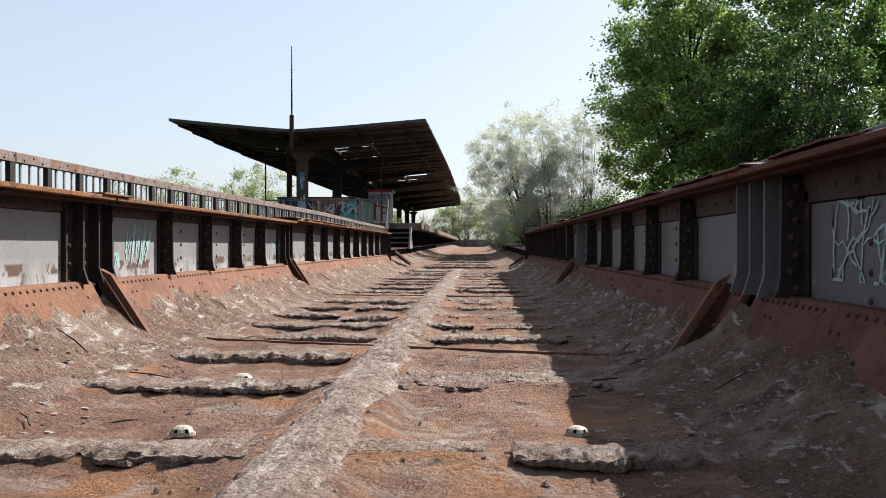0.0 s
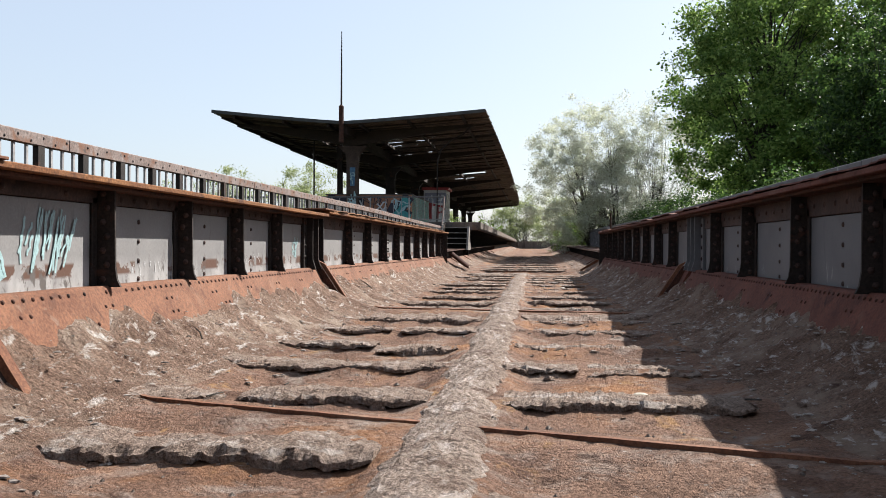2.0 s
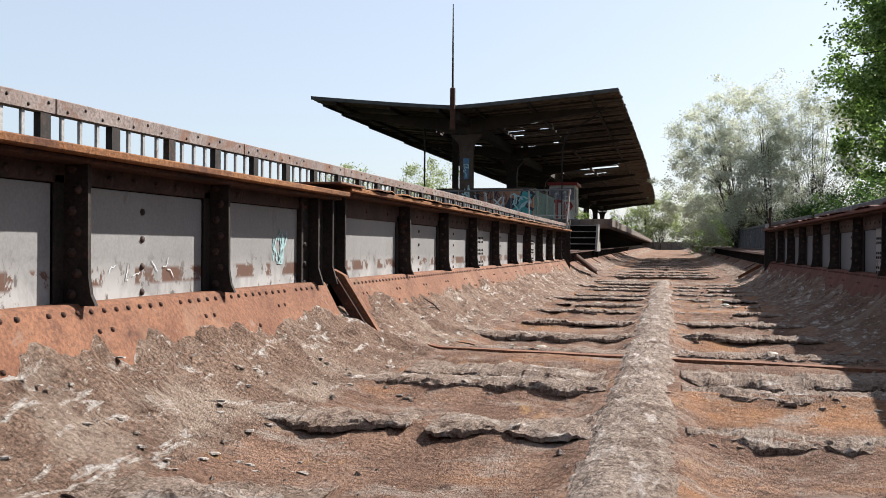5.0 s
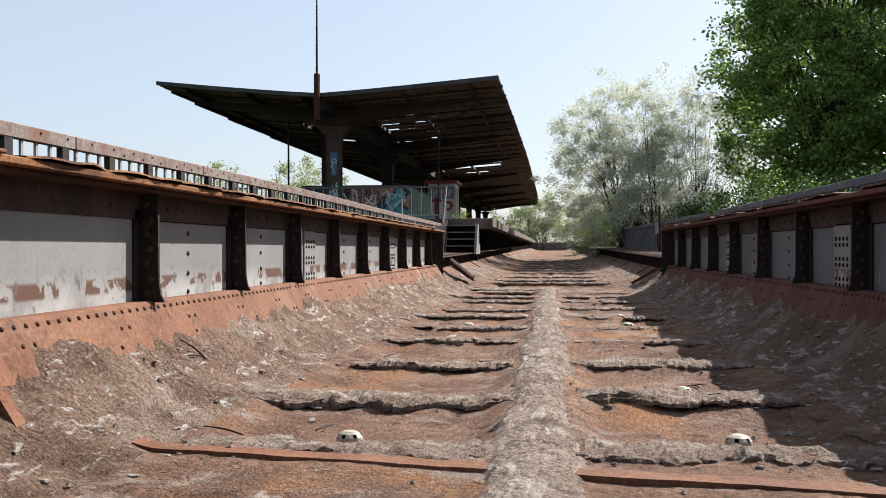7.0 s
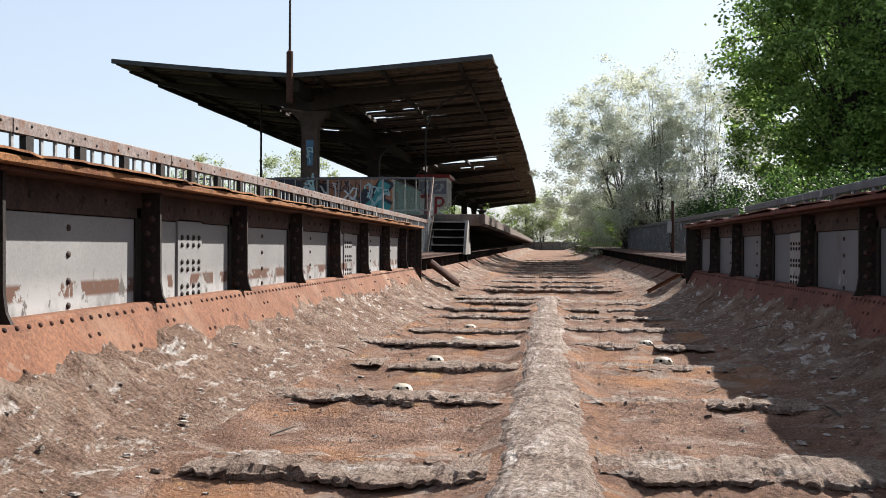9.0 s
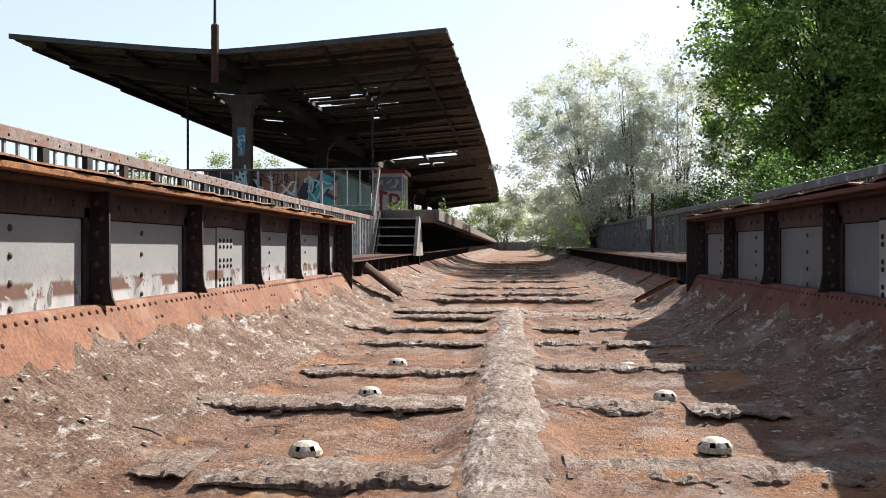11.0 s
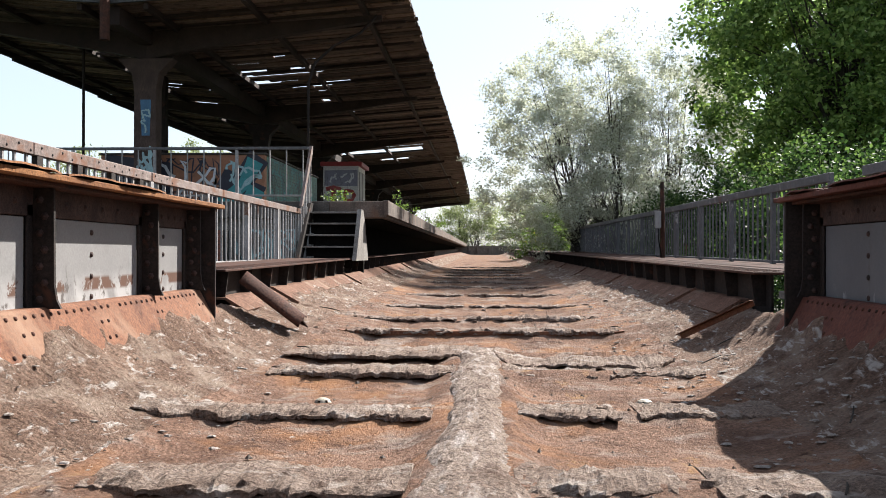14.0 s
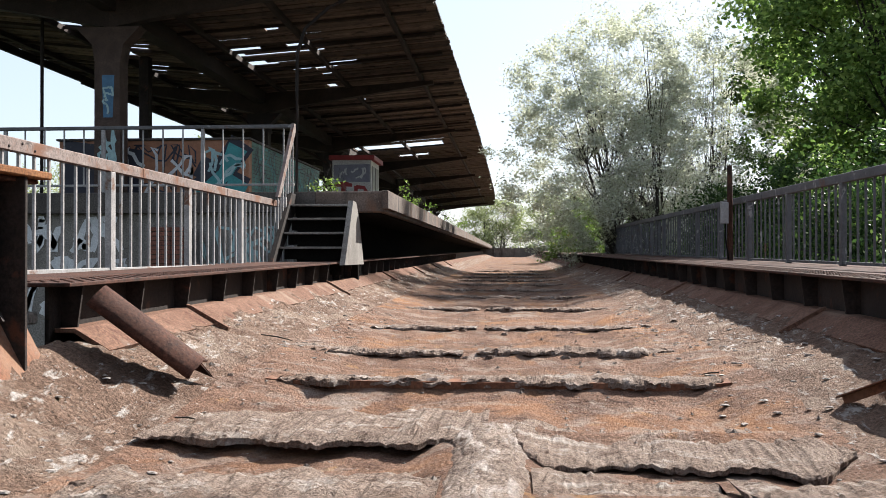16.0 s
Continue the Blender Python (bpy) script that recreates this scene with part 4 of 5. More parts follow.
        f += [(p, p + 1, q + 1, q), (p + 2, p + 3, q + 3, q + 2), (p + 1, p + 2, q + 2, q + 1), (p + 3, p, q, q + 3)]
    f += [(0, 3, 2, 1), (96, 97, 98, 99)]
    keep(mesh_part("eave_strip", v, f, ROOF))
    if side < 0:
        for ya, yb, drop in ((13.2, 15.6, 0.12), (15.6, 19.6, 0.2), (19.6, 26.0, 0.27), (26.0, 40.0, 0.33), (40.0, 105.0, 0.38)):
            keep(box("eave_board", LX + 0.02, LX + 0.12, ya, yb - 0.01, LZ - drop, LZ - 0.035, TIMBER))
    # purlins and cantilever beams
    for yb in np.arange(13.1, 40, 2.4):
        v, f = [], []
        for u in (0.02, 0.5, 0.97):
            x, z = wing(u, -0.03, float(yb))
            v += [(x, float(yb), z - 0.09), (x, float(yb) + 0.07, z - 0.09), (x, float(yb) + 0.07, z - 0.02), (x, float(yb), z - 0.02)]
        for k in range(2):
            p, q = k * 4, k * 4 + 4
            f += [(p, p + 1, q + 1, q), (p + 2, p + 3, q + 3, q + 2), (p + 1, p + 2, q + 2, q + 1), (p + 3, p, q, q + 3)]
        f += [(0, 3, 2, 1), (8, 9, 10, 11)]
        keep(mesh_part("rafter", v, f, TIMBER))
    for u in (0.12, 0.46, 0.84):
        x, z = wing(u, 0)
        keep(box("purlin", x - 0.06, x + 0.06, 12.1, 105.9, z - 0.17, z - 0.016, TIMBER))
    for cy in [14.4 + 12 * j for j in range(8)]:
        bm = bmesh.new()
        xe, ze = wing(0.9, 0)
        add_prism(bm, [(VX, VZ - 0.8), (VX + side * 1.3, VZ - 0.55), (xe, ze - 0.3), (xe, ze - 0.18), (VX, VZ - 0.1)], "y", cy - 0.12, cy + 0.12)
        keep(part("cantilever", bm, TIMBER))
for cy in [14.4 + 12 * j for j in range(8)]:
    bm = bmesh.new()
    add_prism(bm, [(VX - 0.28, PZ), (VX + 0.28, PZ), (VX + 0.28, 5.05), (VX + 0.34, 5.4), (VX + 0.7, 5.78), (VX - 0.7, 5.78), (VX - 0.34, 5.4), (VX - 0.28, 5.05)], "y", cy - 0.2, cy + 0.2)
    keep(part("column", bm, surface("column_rust", (0.06, 0.04, 0.032), (0.15, 0.1, 0.08), 3.0, 40, 0.85, 0.1, 0.3) if cy < 15 else STEEL, None, "rust-brown flared steel column"))
keep(box("valley_beam", VX - 0.15, VX + 0.15, 12.2, 105.5, VZ - 0.45, VZ - 0.03, TIMBER))
bm = bmesh.new()
add_tube(bm, [(-10.72, 15.8, PZ), (-10.72, 15.8, 6.62)], [0.04, 0.04])
keep(part("drain_pipe", bm, STEEL))

keep(box("post", -10.76, -10.48, 21.5, 21.8, PZ, 6.75, STEEL, None, "dark square steel post"))
bm = bmesh.new()
add_tube(bm, [(-4.2, 13.5, PZ), (-4.2, 13.5, 4.4), (-4.19, 13.5, 5.0), (-4.05, 13.55, 5.5), (-3.6, 13.7, 5.95), (-3.0, 13.9, 6.3), (-2.6, 14.0, 6.75)], [0.035] * 7, 8)
keep(part("conduit", bm, STEEL, None, "thin bent conduit rising to the roof"))

mast = root("lightning_mast", (-8.5, 11.9, 5.5), label="thin dark mast on a thick socket at the canopy front", category="mast")
bm = bmesh.new()
add_tube(bm, [(-8.5, 11.84, 5.7), (-8.5, 11.84, 7.38), (-8.5, 11.84, 7.43)], [0.115, 0.115, 0.05])
p = part("socket", bm, RUST_DARK)
p.parent, p.matrix_parent_inverse = mast, mast.matrix_basis.inverted()
bm = bmesh.new()
add_tube(bm, [(-8.5, 11.84, 7.38), (-8.5, 11.84, 9.2), (-8.5, 11.84, 10.83)], [0.045, 0.035, 0.02])
p = part("rod", bm, STEEL)
p.parent, p.matrix_parent_inverse = mast, mast.matrix_basis.inverted()

# ---- sprayed paint ----
rng = random.Random(21)
on_left = lambda u, v, k: (-2.668 + k, u, v)
on_right = lambda u, v, k: (2.668 - k, u, v)
hatch = []
for k in range(24):
    u = -25.14 + 0.024 * k + rng.uniform(-0.03, 0.03)
    v0, v1 = rng.uniform(0.68, 0.88), rng.uniform(0.92, 1.11)
    lean = rng.uniform(0.03, 0.12)
    hatch.append([(u + lean * q + rng.uniform(-0.012, 0.012), v0 + (v1 - v0) * q) for q in (0, 0.2, 0.4, 0.6, 0.8, 1.0)])
graffiti(on_left, hatch, 0.018, SPRAY_CYAN, "faded pale cyan tag sprayed on a girder panel")
graffiti(on_left, scrawl(rng, -25.48, -25.3, 0.66, 0.82, 3, 8), 0.028, SPRAY_CYAN, "small pale cyan squiggle on a girder panel")
graffiti(on_left, scrawl(rng, -18.85, -18.6, 0.74, 0.98, 7, 8), 0.018, SPRAY_CYAN, "pale lilac-white smear on a girder panel")
graffiti(on_left, scrawl(rng, -20.9, -20.2, 0.68, 0.80, 6, 5), 0.006, SPRAY_WHITE, "small scuffed white tag on a girder panel")
graffiti(on_left, scrawl(rng, -23.6, -23.0, 0.64, 0.74, 6, 5), 0.006, SPRAY_WHITE, "small scuffed white tag on a girder panel")
graffiti(on_right, scrawl(rng, -29.6, -28.95, 0.70, 1.12, 11, 9), 0.016, SPRAY_CYAN, "thin pale blue scrawl on a girder panel")
on_wall = lambda u, v, k: (u, 10.692 - k, v)
for u0, u1, v0, v1, n in ((-12.4, -9.6, 1.0, 1.55, 8), (-9.3, -6.6, 1.0, 1.55, 9), (-12.4, -9.4, 0.0, 0.85, 9), (-9.2, -6.1, -0.1, 0.85, 10)):
    graffiti(on_wall, scrawl(rng, u0, u1, v0, v1, n + 5, 10), 0.12, SPRAY_WHITE, "broad white bubble strokes sprayed on the end wall")
graffiti(on_wall, scrawl(rng, -5.2, -3.9, 0.2, 1.4, 9, 11), 0.05, SPRAY_CYAN, "pale blue scrawl sprayed on the end wall")
on_col = lambda u, v, k: (u, 14.196 - k, v)
strokes("patch", on_col, [[(VX + 0.02, 3.85), (VX + 0.02, 4.75)]], 0.27, SPRAY_BLUE, canopy).matrix_parent_inverse = inv
each_stroke("tag", lambda u, v, k: (u, 14.19 - k, v), scrawl(rng, VX - 0.09, VX + 0.13, 3.9, 4.7, 3, 12), 0.04, SPRAY_CYAN, canopy, inv)
each_stroke("tag", lambda u, v, k: (u, 14.194 - k, v), scrawl(rng, VX - 0.18, VX + 0.18, 2.7, 3.7, 9, 10), 0.07, SPRAY_CYAN, canopy, inv)
on_hut = lambda u, v, k: (u, 14.996 - k, v)
on_hut2 = lambda u, v, k: (u, 14.990 - k, v)
on_hut3 = lambda u, v, k: (u, 14.984 - k, v)
each_stroke("painted_field", on_hut, [[(-9.8, 2.75), (-8.0, 2.75)]], 1.3, SPRAY_DARK, hut)
each_stroke("painted_field", on_hut, [[(-6.9, 2.1), (-6.2, 2.75), (-5.75, 3.4)], [(-6.75, 2.9), (-5.7, 2.35)]], 0.62, SPRAY_DARK, hut)
each_stroke("painted_field", on_hut2, [[(-6.75, 2.15), (-6.15, 2.7), (-5.85, 3.3)], [(-6.1, 2.5), (-5.7, 2.3)]], 0.4, SPRAY_TEAL, hut)
each_stroke("painted_tag", on_hut3, scrawl(rng, -6.6, -5.7, 2.1, 3.3, 6, 7), 0.06, SPRAY_CYAN, hut)
each_stroke("painted_tag", on_hut3, scrawl(rng, -8.4, -6.9, 2.3, 3.3, 5, 8), 0.07, SPRAY_WHITE, hut)
each_stroke("painted_tag", on_hut2, scrawl(rng, -8.3, -6.8, 2.2, 3.35, 7, 12), 0.035, SPRAY_DARK, hut)
each_stroke("painted_tag", lambda u, v, k: (-5.616 + k, u, v), scrawl(rng, 15.4, 22.2, 2.1, 3.4, 24, 12), 0.05, SPRAY_TEAL, hut)
each_stroke("painted_tag", lambda u, v, k: (-5.606 + k, u, v), scrawl(rng, 15.4, 22.2, 2.1, 3.4, 18, 12), 0.03, SPRAY_DARK, hut)
for k in range(16):
    box("brick_joint", -5.619, -5.612, 15.3, 22.4, 2.06 + k * 0.085, 2.068 + k * 0.085, SPRAY_DARK, hut, "", 0)
on_booth = lambda u, v, k: (u, BY - 0.004 - k, v)
each_stroke("painted_band", on_booth, [[(BX0 + 0.05, 4.2), (BX1 - 0.05, 4.2)]], 0.75, flat_paint("lavender_spray", (0.33, 0.33, 0.42)), booth)
each_stroke("painted_band", lambda u, v, k: (u, BY - 0.012 - k, v), [[(BX0 + 0.12, 3.72), (BX0 + 0.45, 3.78), (BX0 + 0.8, 3.72)], [(BX0 + 0.46, 3.72), (BX0 + 0.44, 3.2), (BX0 + 0.48, 2.7)],
            [(BX0 + 0.95, 3.7), (BX0 + 0.93, 2.75)], [(BX0 + 0.95, 3.66), (BX0 + 1.28, 3.62), (BX0 + 1.36, 3.45), (BX0 + 1.26, 3.25), (BX0 + 0.95, 3.2)]], 0.17, SPRAY_RED, booth)
each_stroke("painted_tag", lambda u, v, k: (u, BY - 0.014 - k, v), scrawl(rng, BX0 + 0.3, BX1 - 0.15, 4.0, 4.4, 6, 7), 0.06, SPRAY_WHITE, booth)
box("side_panel", BX1 + 0.002, BX1 + 0.03, BY + 0.2, BY + 0.95, 2.3, 4.5, PAINT, booth, "pale side panel")
box("side_panel", BX1 + 0.002, BX1 + 0.03, BY + 1.1, BY + 1.9, 2.3, 4.5, PAINT, booth, "pale side panel")

# ---- loose things in the trough ----
def drain_cap(x, y, s, sink):
    c = root("drain_cap", (x, y, -sink), label="domed cream drain cap with slots in the dirt", category="drain cap", group="drain caps in the trough")
    v, f = [], []
    n = 18
    rings = ((0.10, 0.0), (0.095, 0.03), (0.075, 0.055), (0.045, 0.07))
    for r, z in rings:
        for k in range(n):
            a = 2 * math.pi * k / n
            v.append((math.cos(a) * r * s, math.sin(a) * r * s, z * s + 0.015))
    v.append((0, 0, 0.075 * s + 0.015))
    for j in range(3):
        for k in range(n):
            if j == 1 and k % 3 == 0:
                continue
            f.append((j * n + k, j * n + (k + 1) % n, (j + 1) * n + (k + 1) % n, (j + 1) * n + k))
    f += [(3 * n + k, 3 * n + (k + 1) % n, 4 * n) for k in range(n)]
    d = mesh_part("dome", v, f, CREAM, c)
    bm = bmesh.new()
    add_tube(bm, [(0, 0, 0.005), (0, 0, 0.06 * s)], [0.06 * s, 0.05 * s], 10)
    part("core", bm, BLACK, c)
    return c


for x, y, s, sink in ((-0.73, -29.45, 0.65, 0.0), (1.25, -29.35, 0.6, 0.0), (-0.87, -27.72, 0.8, 0.01), (1.04, -24.74, 0.7, 0.0), (-0.95, -16.9, 0.7, 0.0),
                      (1.02, -16.7, 0.7, 0.0), (0.99, -14.9, 0.6, 0.01), (-1.0, -11.49, 0.8, 0.0), (-0.98, -9.79, 0.85, 0.0), (1.03, -9.55, 0.9, 0.0), (-0.95, -7.95, 0.85, 0.0),
                      (1.04, -7.96, 0.8, 0.0), (-0.97, -6.24, 0.85, 0.01), (1.01, -6.15, 0.85, 0.035), (1.1, -2.48, 0.6, 0.02), (-1.03, -2.5, 0.6, 0.025)):
    drain_cap(x, y, s, sink - float(trough_z(np.array([x]), np.array([y]))[0]))

gut = root("loose_gutter", (-2.1, 0.5, 0.2), label="bent piece of rusted half-round gutter lying on the slope", category="gutter")
v, f = [], []
P0, P1 = Vector((-2.40, 0.46, 0.62)), Vector((-1.84, 0.60, 0.17))
d = (P1 - P0).normalized()
sidev = d.cross(Vector((0, 0, 1))).normalized()
up = sidev.cross(d)
for i in range(9):
    c = P0 + (P1 - P0) * i / 8
    for off in (0.0, 0.012):
        for k in range(9):
            a = math.pi * (0.08 + 0.84 * k / 8)
            r = 0.165 + off
            v.append(tuple(c + sidev * math.cos(a) * r + up * (math.sin(a) * r - 0.03) + d * 0.16 * noise.noise((k * 0.8, i, 1)) * (i == 8)))
for i in range(8):
    for k in range(8):
        a = i * 18 + k
        b = a + 18
        f.append((a, b, b + 1, a + 1))
        f.append((a + 9, a + 10, b + 10, b + 9))
    f += [(i * 18, i * 18 + 9, i * 18 + 27, i * 18 + 18), (i * 18 + 8, i * 18 + 26, i * 18 + 35, i * 18 + 17)]
for i in (0, 8):
    f += [(i * 18 + k, i * 18 + k + 1, i * 18 + k + 10, i * 18 + k + 9) for k in range(8)]
p = mesh_part("shell", v, f, RUST_DARK, None, "", True)
p.parent, p.matrix_parent_inverse = gut, gut.matrix_basis.inverted()

bar = root("loose_angle_iron", label="bent rusty angle iron leaning on the slope", category="angle iron")
bm = bmesh.new()
m0 = look((2.42, -0.25, 0.5), (1.85, 0.35, 0.12))
add_box(bm, -0.035, 0.035, -0.008, 0.0, -0.85, 0.0, 0.002, m0)
add_box(bm, 0.027, 0.035, -0.055, -0.008, -0.85, 0.0, 0.002, m0)
part("leg", bm, RUST, bar)

# broken crust pieces along the ridges, flakes and twigs on the slopes
rng = random.Random(15)
def chip(v, f, x, y, z, r, flat):
    o = len(v)
    n = rng.choice((5, 6, 7))
    for lv, k in ((0.0, 1.0), (1.0, 0.72)):
        for i in range(n):
            a = 6.283 * i / n + rng.uniform(-0.25, 0.25)
            q = r * k * rng.uniform(0.7, 1.25)
            v.append((x + math.cos(a) * q * 1.3, y + math.sin(a) * q, z + lv * r * flat * rng.uniform(0.7, 1.3)))
    f += [(o + i, o + (i + 1) % n, o + n + (i + 1) % n, o + n + i) for i in range(n)]
    f.append(tuple(o + n + i for i in range(n)))
v, f = [], []
for y in RIDGE_Y + RIDGE_FAR[:5]:
    for k in range(14):
        x = rng.uniform(-1.85, 1.85)
        yy = y - 0.12 + rng.gauss(0, 0.07)
        z = float(trough_z(np.array([x]), np.array([yy]))[0])
        chip(v, f, x, yy, z + 0.0, rng.choice((0.012, 0.016, 0.022, 0.034)), 0.6)
tagged(mesh_part("crust_rubble", v, f, CRUST), "broken lumps of mortar lying along the ridges", "rubble", kind="stuff")
v, f = [], []
for k in range(3600):
    s = rng.choice((-1, 1, 1))
    x = s * rng.uniform(1.3, 2.42)
    y = rng.uniform(-34, 8)
    z = float(trough_z(np.array([x]), np.array([y]))[0])
    chip(v, f, x, y, z + 0.004, rng.choice((0.006, 0.009, 0.013, 0.022)), 0.3)
tagged(mesh_part("flakes", v, f, FLAKE), "loose mortar flakes on the sloping sides", "flakes", kind="stuff")
for k in range(60):
    x = rng.choice((-1, 1, 1)) * rng.uniform(1.0, 2.3)
    y = rng.uniform(-32, 4)
    z = float(trough_z(np.array([x]), np.array([y]))[0]) + 0.02
    a, L = rng.uniform(0, 3.14), rng.uniform(0.08, 0.3)
    bm = bmesh.new()
    p0, p1 = Vector((x, y, z)), Vector((x + math.cos(a) * L, y + math.sin(a) * L, z + 0.01))
    p1.z = float(trough_z(np.array([p1.x]), np.array([p1.y]))[0]) + 0.02
    add_tube(bm, [p0, p0.lerp(p1, 0.5) + Vector((0.01, 0.01, 0.004)), p1], [0.005, 0.006, 0.003], 5)
    tagged(part("twig", bm, BARK), "dry brown twig lying on the dirt", "twig", "twigs in the trough")

# rubble and grit
v, f = [], []
rng = random.Random(5)
for i in range(2600):
    s = rng.choice((-1, 1))
    x = rng.uniform(-2.35, 2.35)
    y = rng.uniform(-34, 8) if rng.random() < 0.9 else rng.uniform(8, 30)
    r = rng.choice((0.006, 0.008, 0.01, 0.013, 0.018)) * rng.uniform(0.7, 1.3)
    z = float(trough_z(np.array([x]), np.array([y]))[0])
    o = len(v)
    for dx, dy, dz in ((1, 0, 0), (-1, 0, 0), (0, 1, 0), (0, -1, 0), (0, 0, 1)):
        k = r * rng.uniform(0.6, 1.3)
        v.append((x + dx * k, y + dy * k, z + dz * k * 0.8 + 0.004))
    f += [(o, o + 2, o + 4), (o + 2, o + 1, o + 4), (o + 1, o + 3, o + 4), (o + 3, o, o + 4)]
tagged(mesh_part("grit", v, f, STONE), "scattered grit and small stones in the trough", "grit", kind="stuff")


# ---- trees ----
def tree(name, x, y, z_base, crown, clusters, leaves, size, leaf_mat, bark_mat, trunk_r, seed, label, spread=0.9, stems=1, droop=0.0, category="tree"):
    """crown: centre (dx, dy, z) and radii (rx, ry, rz); leaves scatter round cluster points on the limbs."""
    rng = random.Random(seed)
    nr = np.random.RandomState(seed)
    t = root(name, (x, y, z_base), label=label, category=category)
    inv_t = t.matrix_basis.inverted()
    (cx, cy, cz), (rx, ry, rz) = crown
    c0 = Vector((x + cx, y + cy, cz))
    pts = []
    while len(pts) < clusters:
        p = Vector((rng.uniform(-1, 1), rng.uniform(-1, 1), rng.uniform(-1, 1)))
        l = p.length
        if l > 1 or l < 0.15:
            continue
        lump = 0.78 + 0.42 * noise.noise(p.normalized() * 1.9 + Vector((seed, 0, 0)))
        q = p * (lump * (0.55 + 0.45 * rng.random() ** 0.5) / max(l, 0.35)) if rng.random() < 0.7 else p * lump
        pts.append(c0 + Vector((q.x * rx, q.y * ry, q.z * rz)))
    bm = bmesh.new()
    tops = []
    for s in range(stems):
        a = 6.28 * s / stems + rng.random()
        lean = 0.0 if stems == 1 else rng.uniform(0.25, 0.55)
        top = Vector((c0.x + math.cos(a) * rx * lean, c0.y + math.sin(a) * ry * lean, c0.z + rz * rng.uniform(0.25, 0.6)))
        base = Vector((x + math.cos(a) * trunk_r * (stems > 1), y + math.sin(a) * trunk_r * (stems > 1), z_base - 0.2))
        mid = base.lerp(top, 0.5) + Vector((rng.uniform(-0.4, 0.4), rng.uniform(-0.4, 0.4), 0))
        path = [base, base.lerp(mid, 0.5), mid, mid.lerp(top, 0.5), top]
        add_tube(bm, path, [trunk_r * q for q in (1.0, 0.85, 0.62, 0.36, 0.08)], 9)
        tops.append(path)
    tk = part("trunk", bm, bark_mat)
    tk.parent, tk.matrix_parent_inverse = t, inv_t
    bm = bmesh.new()
    for p in pts[: min(len(pts), 110 if stems < 6 else 420)]:
        path = rng.choice(tops)
        k = rng.choice((1.6, 2.0, 2.5, 3.0))
        i = int(k)
        st = Vector(path[i]).lerp(Vector(path[min(i + 1, 4)]), k - i)
        if st.z > p.z + 1.0:
            st = Vector(path[1]).lerp(Vector(path[2]), 0.6)
        md = st.lerp(p, 0.5) + Vector((rng.uniform(-0.4, 0.4), rng.uniform(-0.4, 0.4), rng.uniform(0.0, 0.7)))
        r0 = trunk_r * rng.uniform(0.12, 0.3) * (1 if stems < 6 else 0.75)
        add_tube(bm, [st, st.lerp(md, 0.5) + Vector((0, 0, 0.15)), md, p], [r0, r0 * 0.75, r0 * 0.5, r0 * 0.12], 5)
    lm = part("branching", bm, bark_mat)
    lm.parent, lm.matrix_parent_inverse = t, inv_t
    cl = np.array([tuple(p) for p in pts])
    idx = nr.randint(0, len(cl), leaves)
    rad = nr.uniform(0.45, 1.0, len(cl)) * spread
    off = nr.normal(0, 0.5, (leaves, 3)) * rad[idx][:, None]
    off[:, 2] *= 0.75
    off[:, 2] -= droop * np.abs(nr.normal(0, 0.5, leaves))
    pos = cl[idx] + off
    n1 = nr.normal(0, 1, (leaves, 3))
    n1[:, 2] *= 0.7
    n1 /= np.linalg.norm(n1, axis=1)[:, None]
    n2 = nr.normal(0, 1, (leaves, 3))
    n2 -= (n2 * n1).sum(1)[:, None] * n1
    n2 /= np.linalg.norm(n2, axis=1)[:, None]
    sz = size * nr.uniform(0.6, 1.35, leaves)[:, None]
    slim = 0.62
    verts = np.concatenate([(pos - n1 * sz)[:, None], (pos + n2 * sz * slim)[:, None], (pos + n1 * sz)[:, None], (pos - n2 * sz * slim)[:, None]], 1).reshape(-1, 3)
    me = bpy.data.meshes.new("crown")
    me.vertices.add(leaves * 4)
    me.vertices.foreach_set("co", verts.ravel())
    me.loops.add(leaves * 4)
    me.loops.foreach_set("vertex_index", np.arange(leaves * 4))
    me.polygons.add(leaves)
    me.polygons.foreach_set("loop_start", np.arange(0, leaves * 4, 4))
    me.polygons.foreach_set("loop_total", np.full(leaves, 4))
    me.materials.append(leaf_mat)
    me.update()
    me.validate()
    cr = new("crown", me)
    cr.parent, cr.matrix_parent_inverse = t, inv_t
    return t


G = -4.6
tree("maple_tree", 15.8, 32, G, ((0, 0, 11.5), (8.4, 7.0, 12.5)), 420, 88000, 0.115, LEAF_BRIGHT, BARK, 0.42, 1, "tall broad maple in dense fresh green leaf", 1.25)
tree("maple_tree", 25.5, 36, G, ((0, 0, 13.0), (9.0, 7.5, 14.0)), 330, 46000, 0.17, LEAF, BARK, 0.42, 2, "tall broad maple in dense fresh green leaf", 1.3)
tree("maple_tree", 17.5, 19, G, ((1.2, 0, 8.0), (5.8, 6.5, 6.8)), 190, 34000, 0.1, LEAF_DEEP, BARK, 0.3, 3, "spreading maple in dense green leaf", 1.0)
tree("maple_tree", 20, 50, G, ((0, 0, 11.5), (8.0, 6.0, 11.0)), 240, 26000, 0.2, LEAF, BARK, 0.4, 4, "tall broad maple in dense fresh green leaf", 1.4)
tree("willow_tree", 5.6, 30.5, G, ((-2.0, 0, 5.5), (5.0, 4.4, 6.5)), 460, 70000, 0.05, LEAF_SILVER, BARK, 0.085, 6, "many-stemmed silver willow with pale small leaves", 0.62, 8)
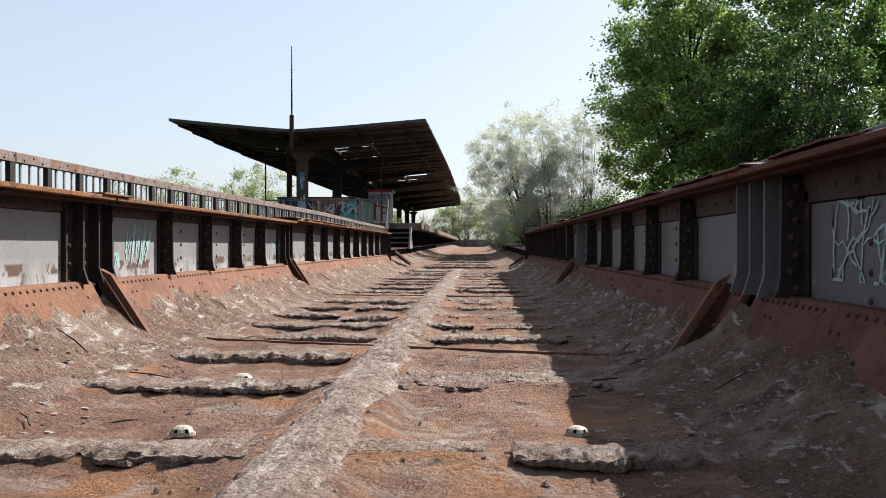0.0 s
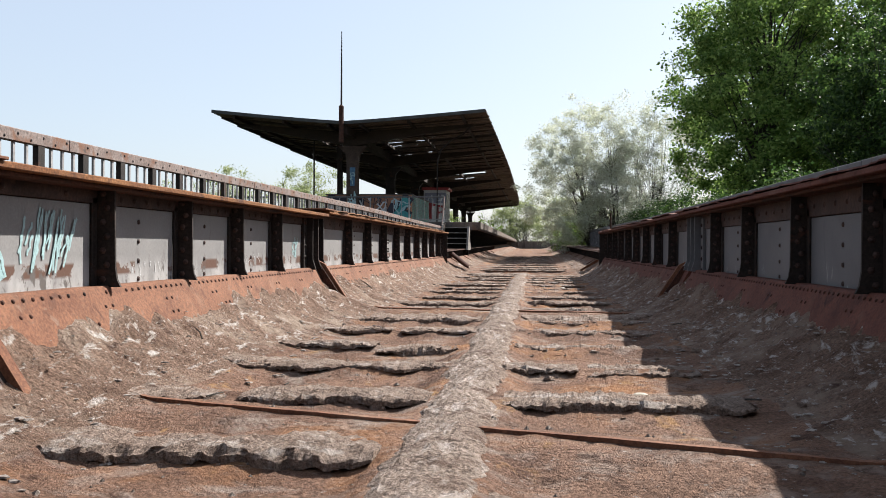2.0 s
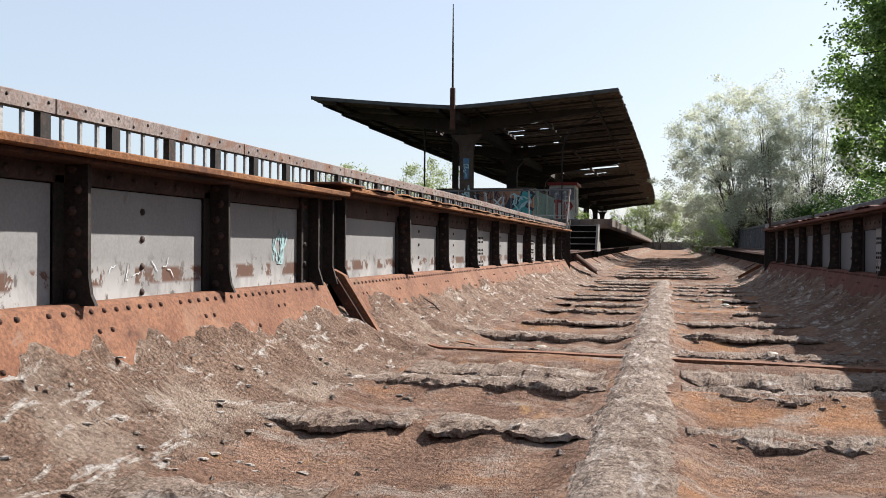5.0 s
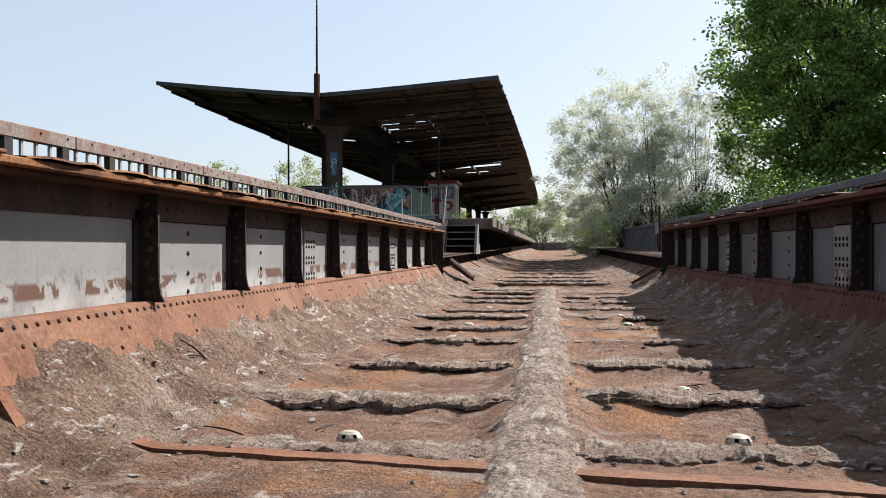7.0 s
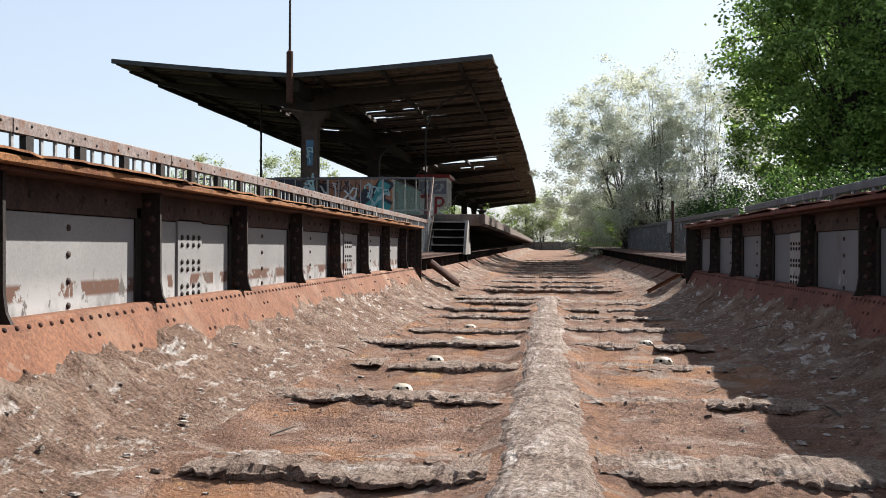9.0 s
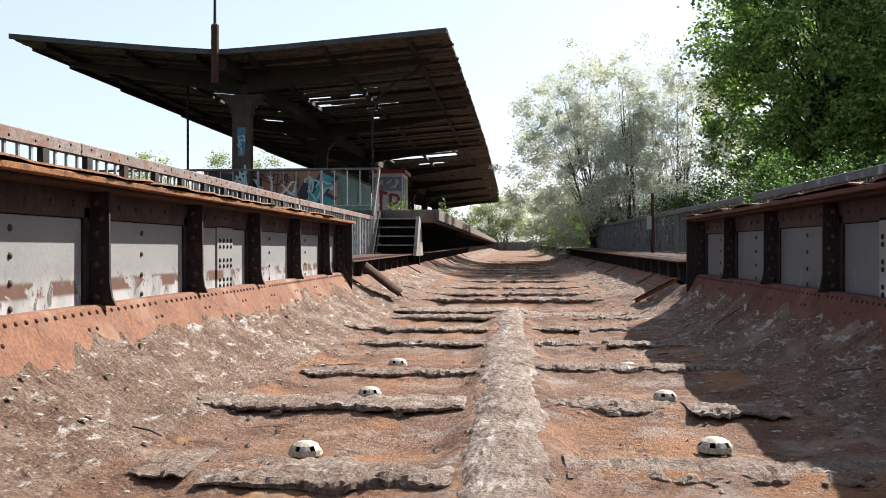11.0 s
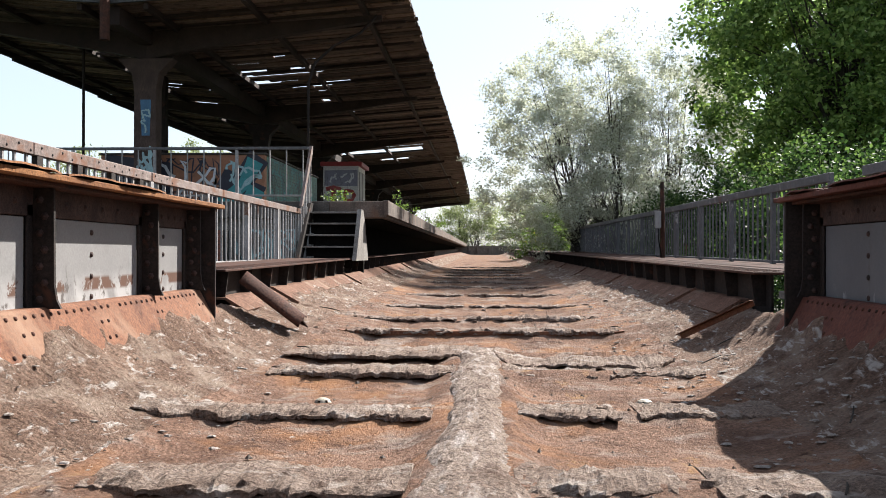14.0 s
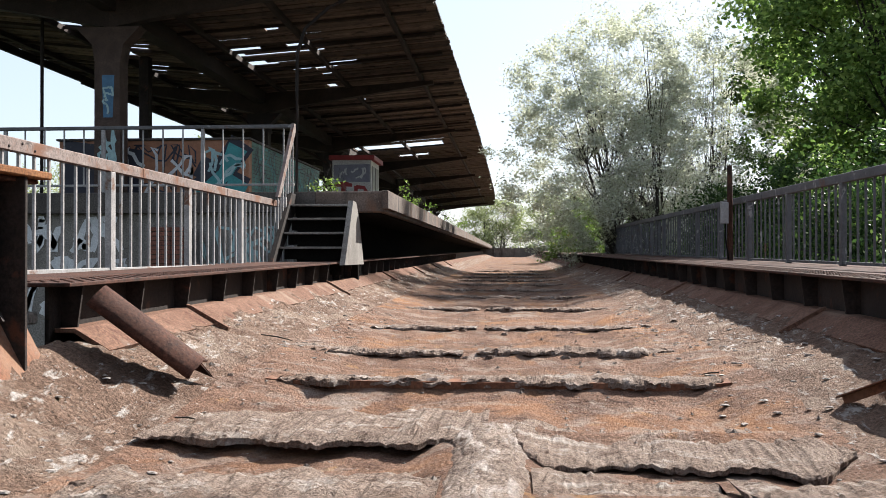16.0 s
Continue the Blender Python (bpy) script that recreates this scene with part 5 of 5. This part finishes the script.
tree("willow_tree", 8.6, 36, G, ((0, 0, 5.6), (4.0, 4.0, 7.2)), 260, 34000, 0.055, LEAF_SILVER, BARK, 0.085, 7, "many-stemmed silver willow with pale small leaves", 0.7, 6)
tree("shrub", 4.2, 49, G, ((-0.4, 0, 1.0), (2.4, 4.0, 3.6)), 110, 14000, 0.09, LEAF_FRESH, BARK, 0.1, 8, "bright green young shrub beside the track", 0.8, 5, category="shrub")
tree("shrub", 6.6, 41, G, ((0, 0, 0.3), (2.4, 5.0, 3.4)), 110, 12000, 0.1, LEAF_FRESH, BARK, 0.1, 18, "bright green young shrub beside the track", 0.8, 5, category="shrub")
tree("shrub", 7.6, 24, G, ((0, 0, 0.8), (2.4, 6.0, 3.4)), 150, 40000, 0.05, LEAF_DEEP, BARK, 0.1, 28, "dense dark green shrub behind the railing", 0.8, 5, category="shrub")
tree("shrub", 7.3, 12, G, ((0, 0, 0.4), (2.7, 6.5, 3.8)), 160, 44000, 0.048, LEAF_DEEP, BARK, 0.1, 38, "dense dark green shrub behind the railing", 0.8, 5, category="shrub")
tree("shrub", 8.3, 1.5, G, ((0, 0, -0.2), (2.8, 6.5, 3.6)), 140, 34000, 0.052, LEAF_DEEP, BARK, 0.1, 48, "dense dark green shrub behind the railing", 0.8, 5, category="shrub")
tree("shrub", 5.0, 72, G, ((0, 0, 1.5), (1.3, 1.5, 1.6)), 30, 2500, 0.1, LEAF_YELLOW, BARK, 0.06, 9, "yellow-flowering shrub by the barrier", 0.5, 4, category="shrub")
tree("birch_tree", 6.5, 106, G, ((0, 0, 4.4), (7.0, 5.0, 6.6)), 190, 20000, 0.11, LEAF_PALE, BARK_PALE, 0.18, 10, "thin pale-green tree in early leaf", 1.2, 4)
tree("birch_tree", -2.0, 112, G, ((0, 0, 4.0), (6.0, 5.0, 6.0)), 170, 17000, 0.11, LEAF_PALE, BARK_PALE, 0.18, 12, "thin pale-green tree in early leaf", 1.2, 4)
for i, (x, y, h, r) in enumerate(((-30, 60, 9.0, 6.0), (-21, 57, 9.8, 5.0), (-25, 66, 8.8, 6.0), (-14, 114, 8, 7), (15, 100, 8, 8), (-40, 70, 8.6, 7))):
    tree("birch_tree", x, y, G, ((0, 0, h * 0.35), (r, r * 0.8, h * 0.72)), 130, 15000, 0.09, LEAF_PALE, BARK_PALE, 0.2, 20 + i, "thin pale-green tree in early leaf", 1.0, 4)

for i, (x, y, h, r) in enumerate(((-2.95, 10.9, 0.22, 0.2), (-3.25, 11.0, 0.25, 0.2), (-2.2, 15.2, 0.5, 0.16), (-2.2, 17.4, 0.32, 0.25), (-2.3, 20.5, 0.45, 0.4), (-2.3, 26.0, 0.6, 0.5), (-2.4, 33.0, 0.5, 0.7), (-2.4, 40.0, 0.7, 0.8))):
    tree("weed", x, y, PZ, ((0, 0, PZ + h * 0.55), (r, r, h * 0.55)), 10, 70 if y < 30 else 200, 0.035, LEAF_FRESH, BARK, 0.012, 60 + i, "leafy green weed growing on the platform edge", 0.16, 3, category="weed")
for i, (x, y) in enumerate(((13.0, 24), (12.5, 36), (16.0, 6), (17.0, 30), (11.0, 48), (22.0, 16), (9.5, 62))):
    tree("shrub", x, y, G, ((0, 0, 0.6), (3.6, 5.5, 4.2)), 120, 22000, 0.09, LEAF_DEEP, BARK, 0.12, 80 + i, "dense green thicket below the tall trees", 1.0, 5, category="shrub")
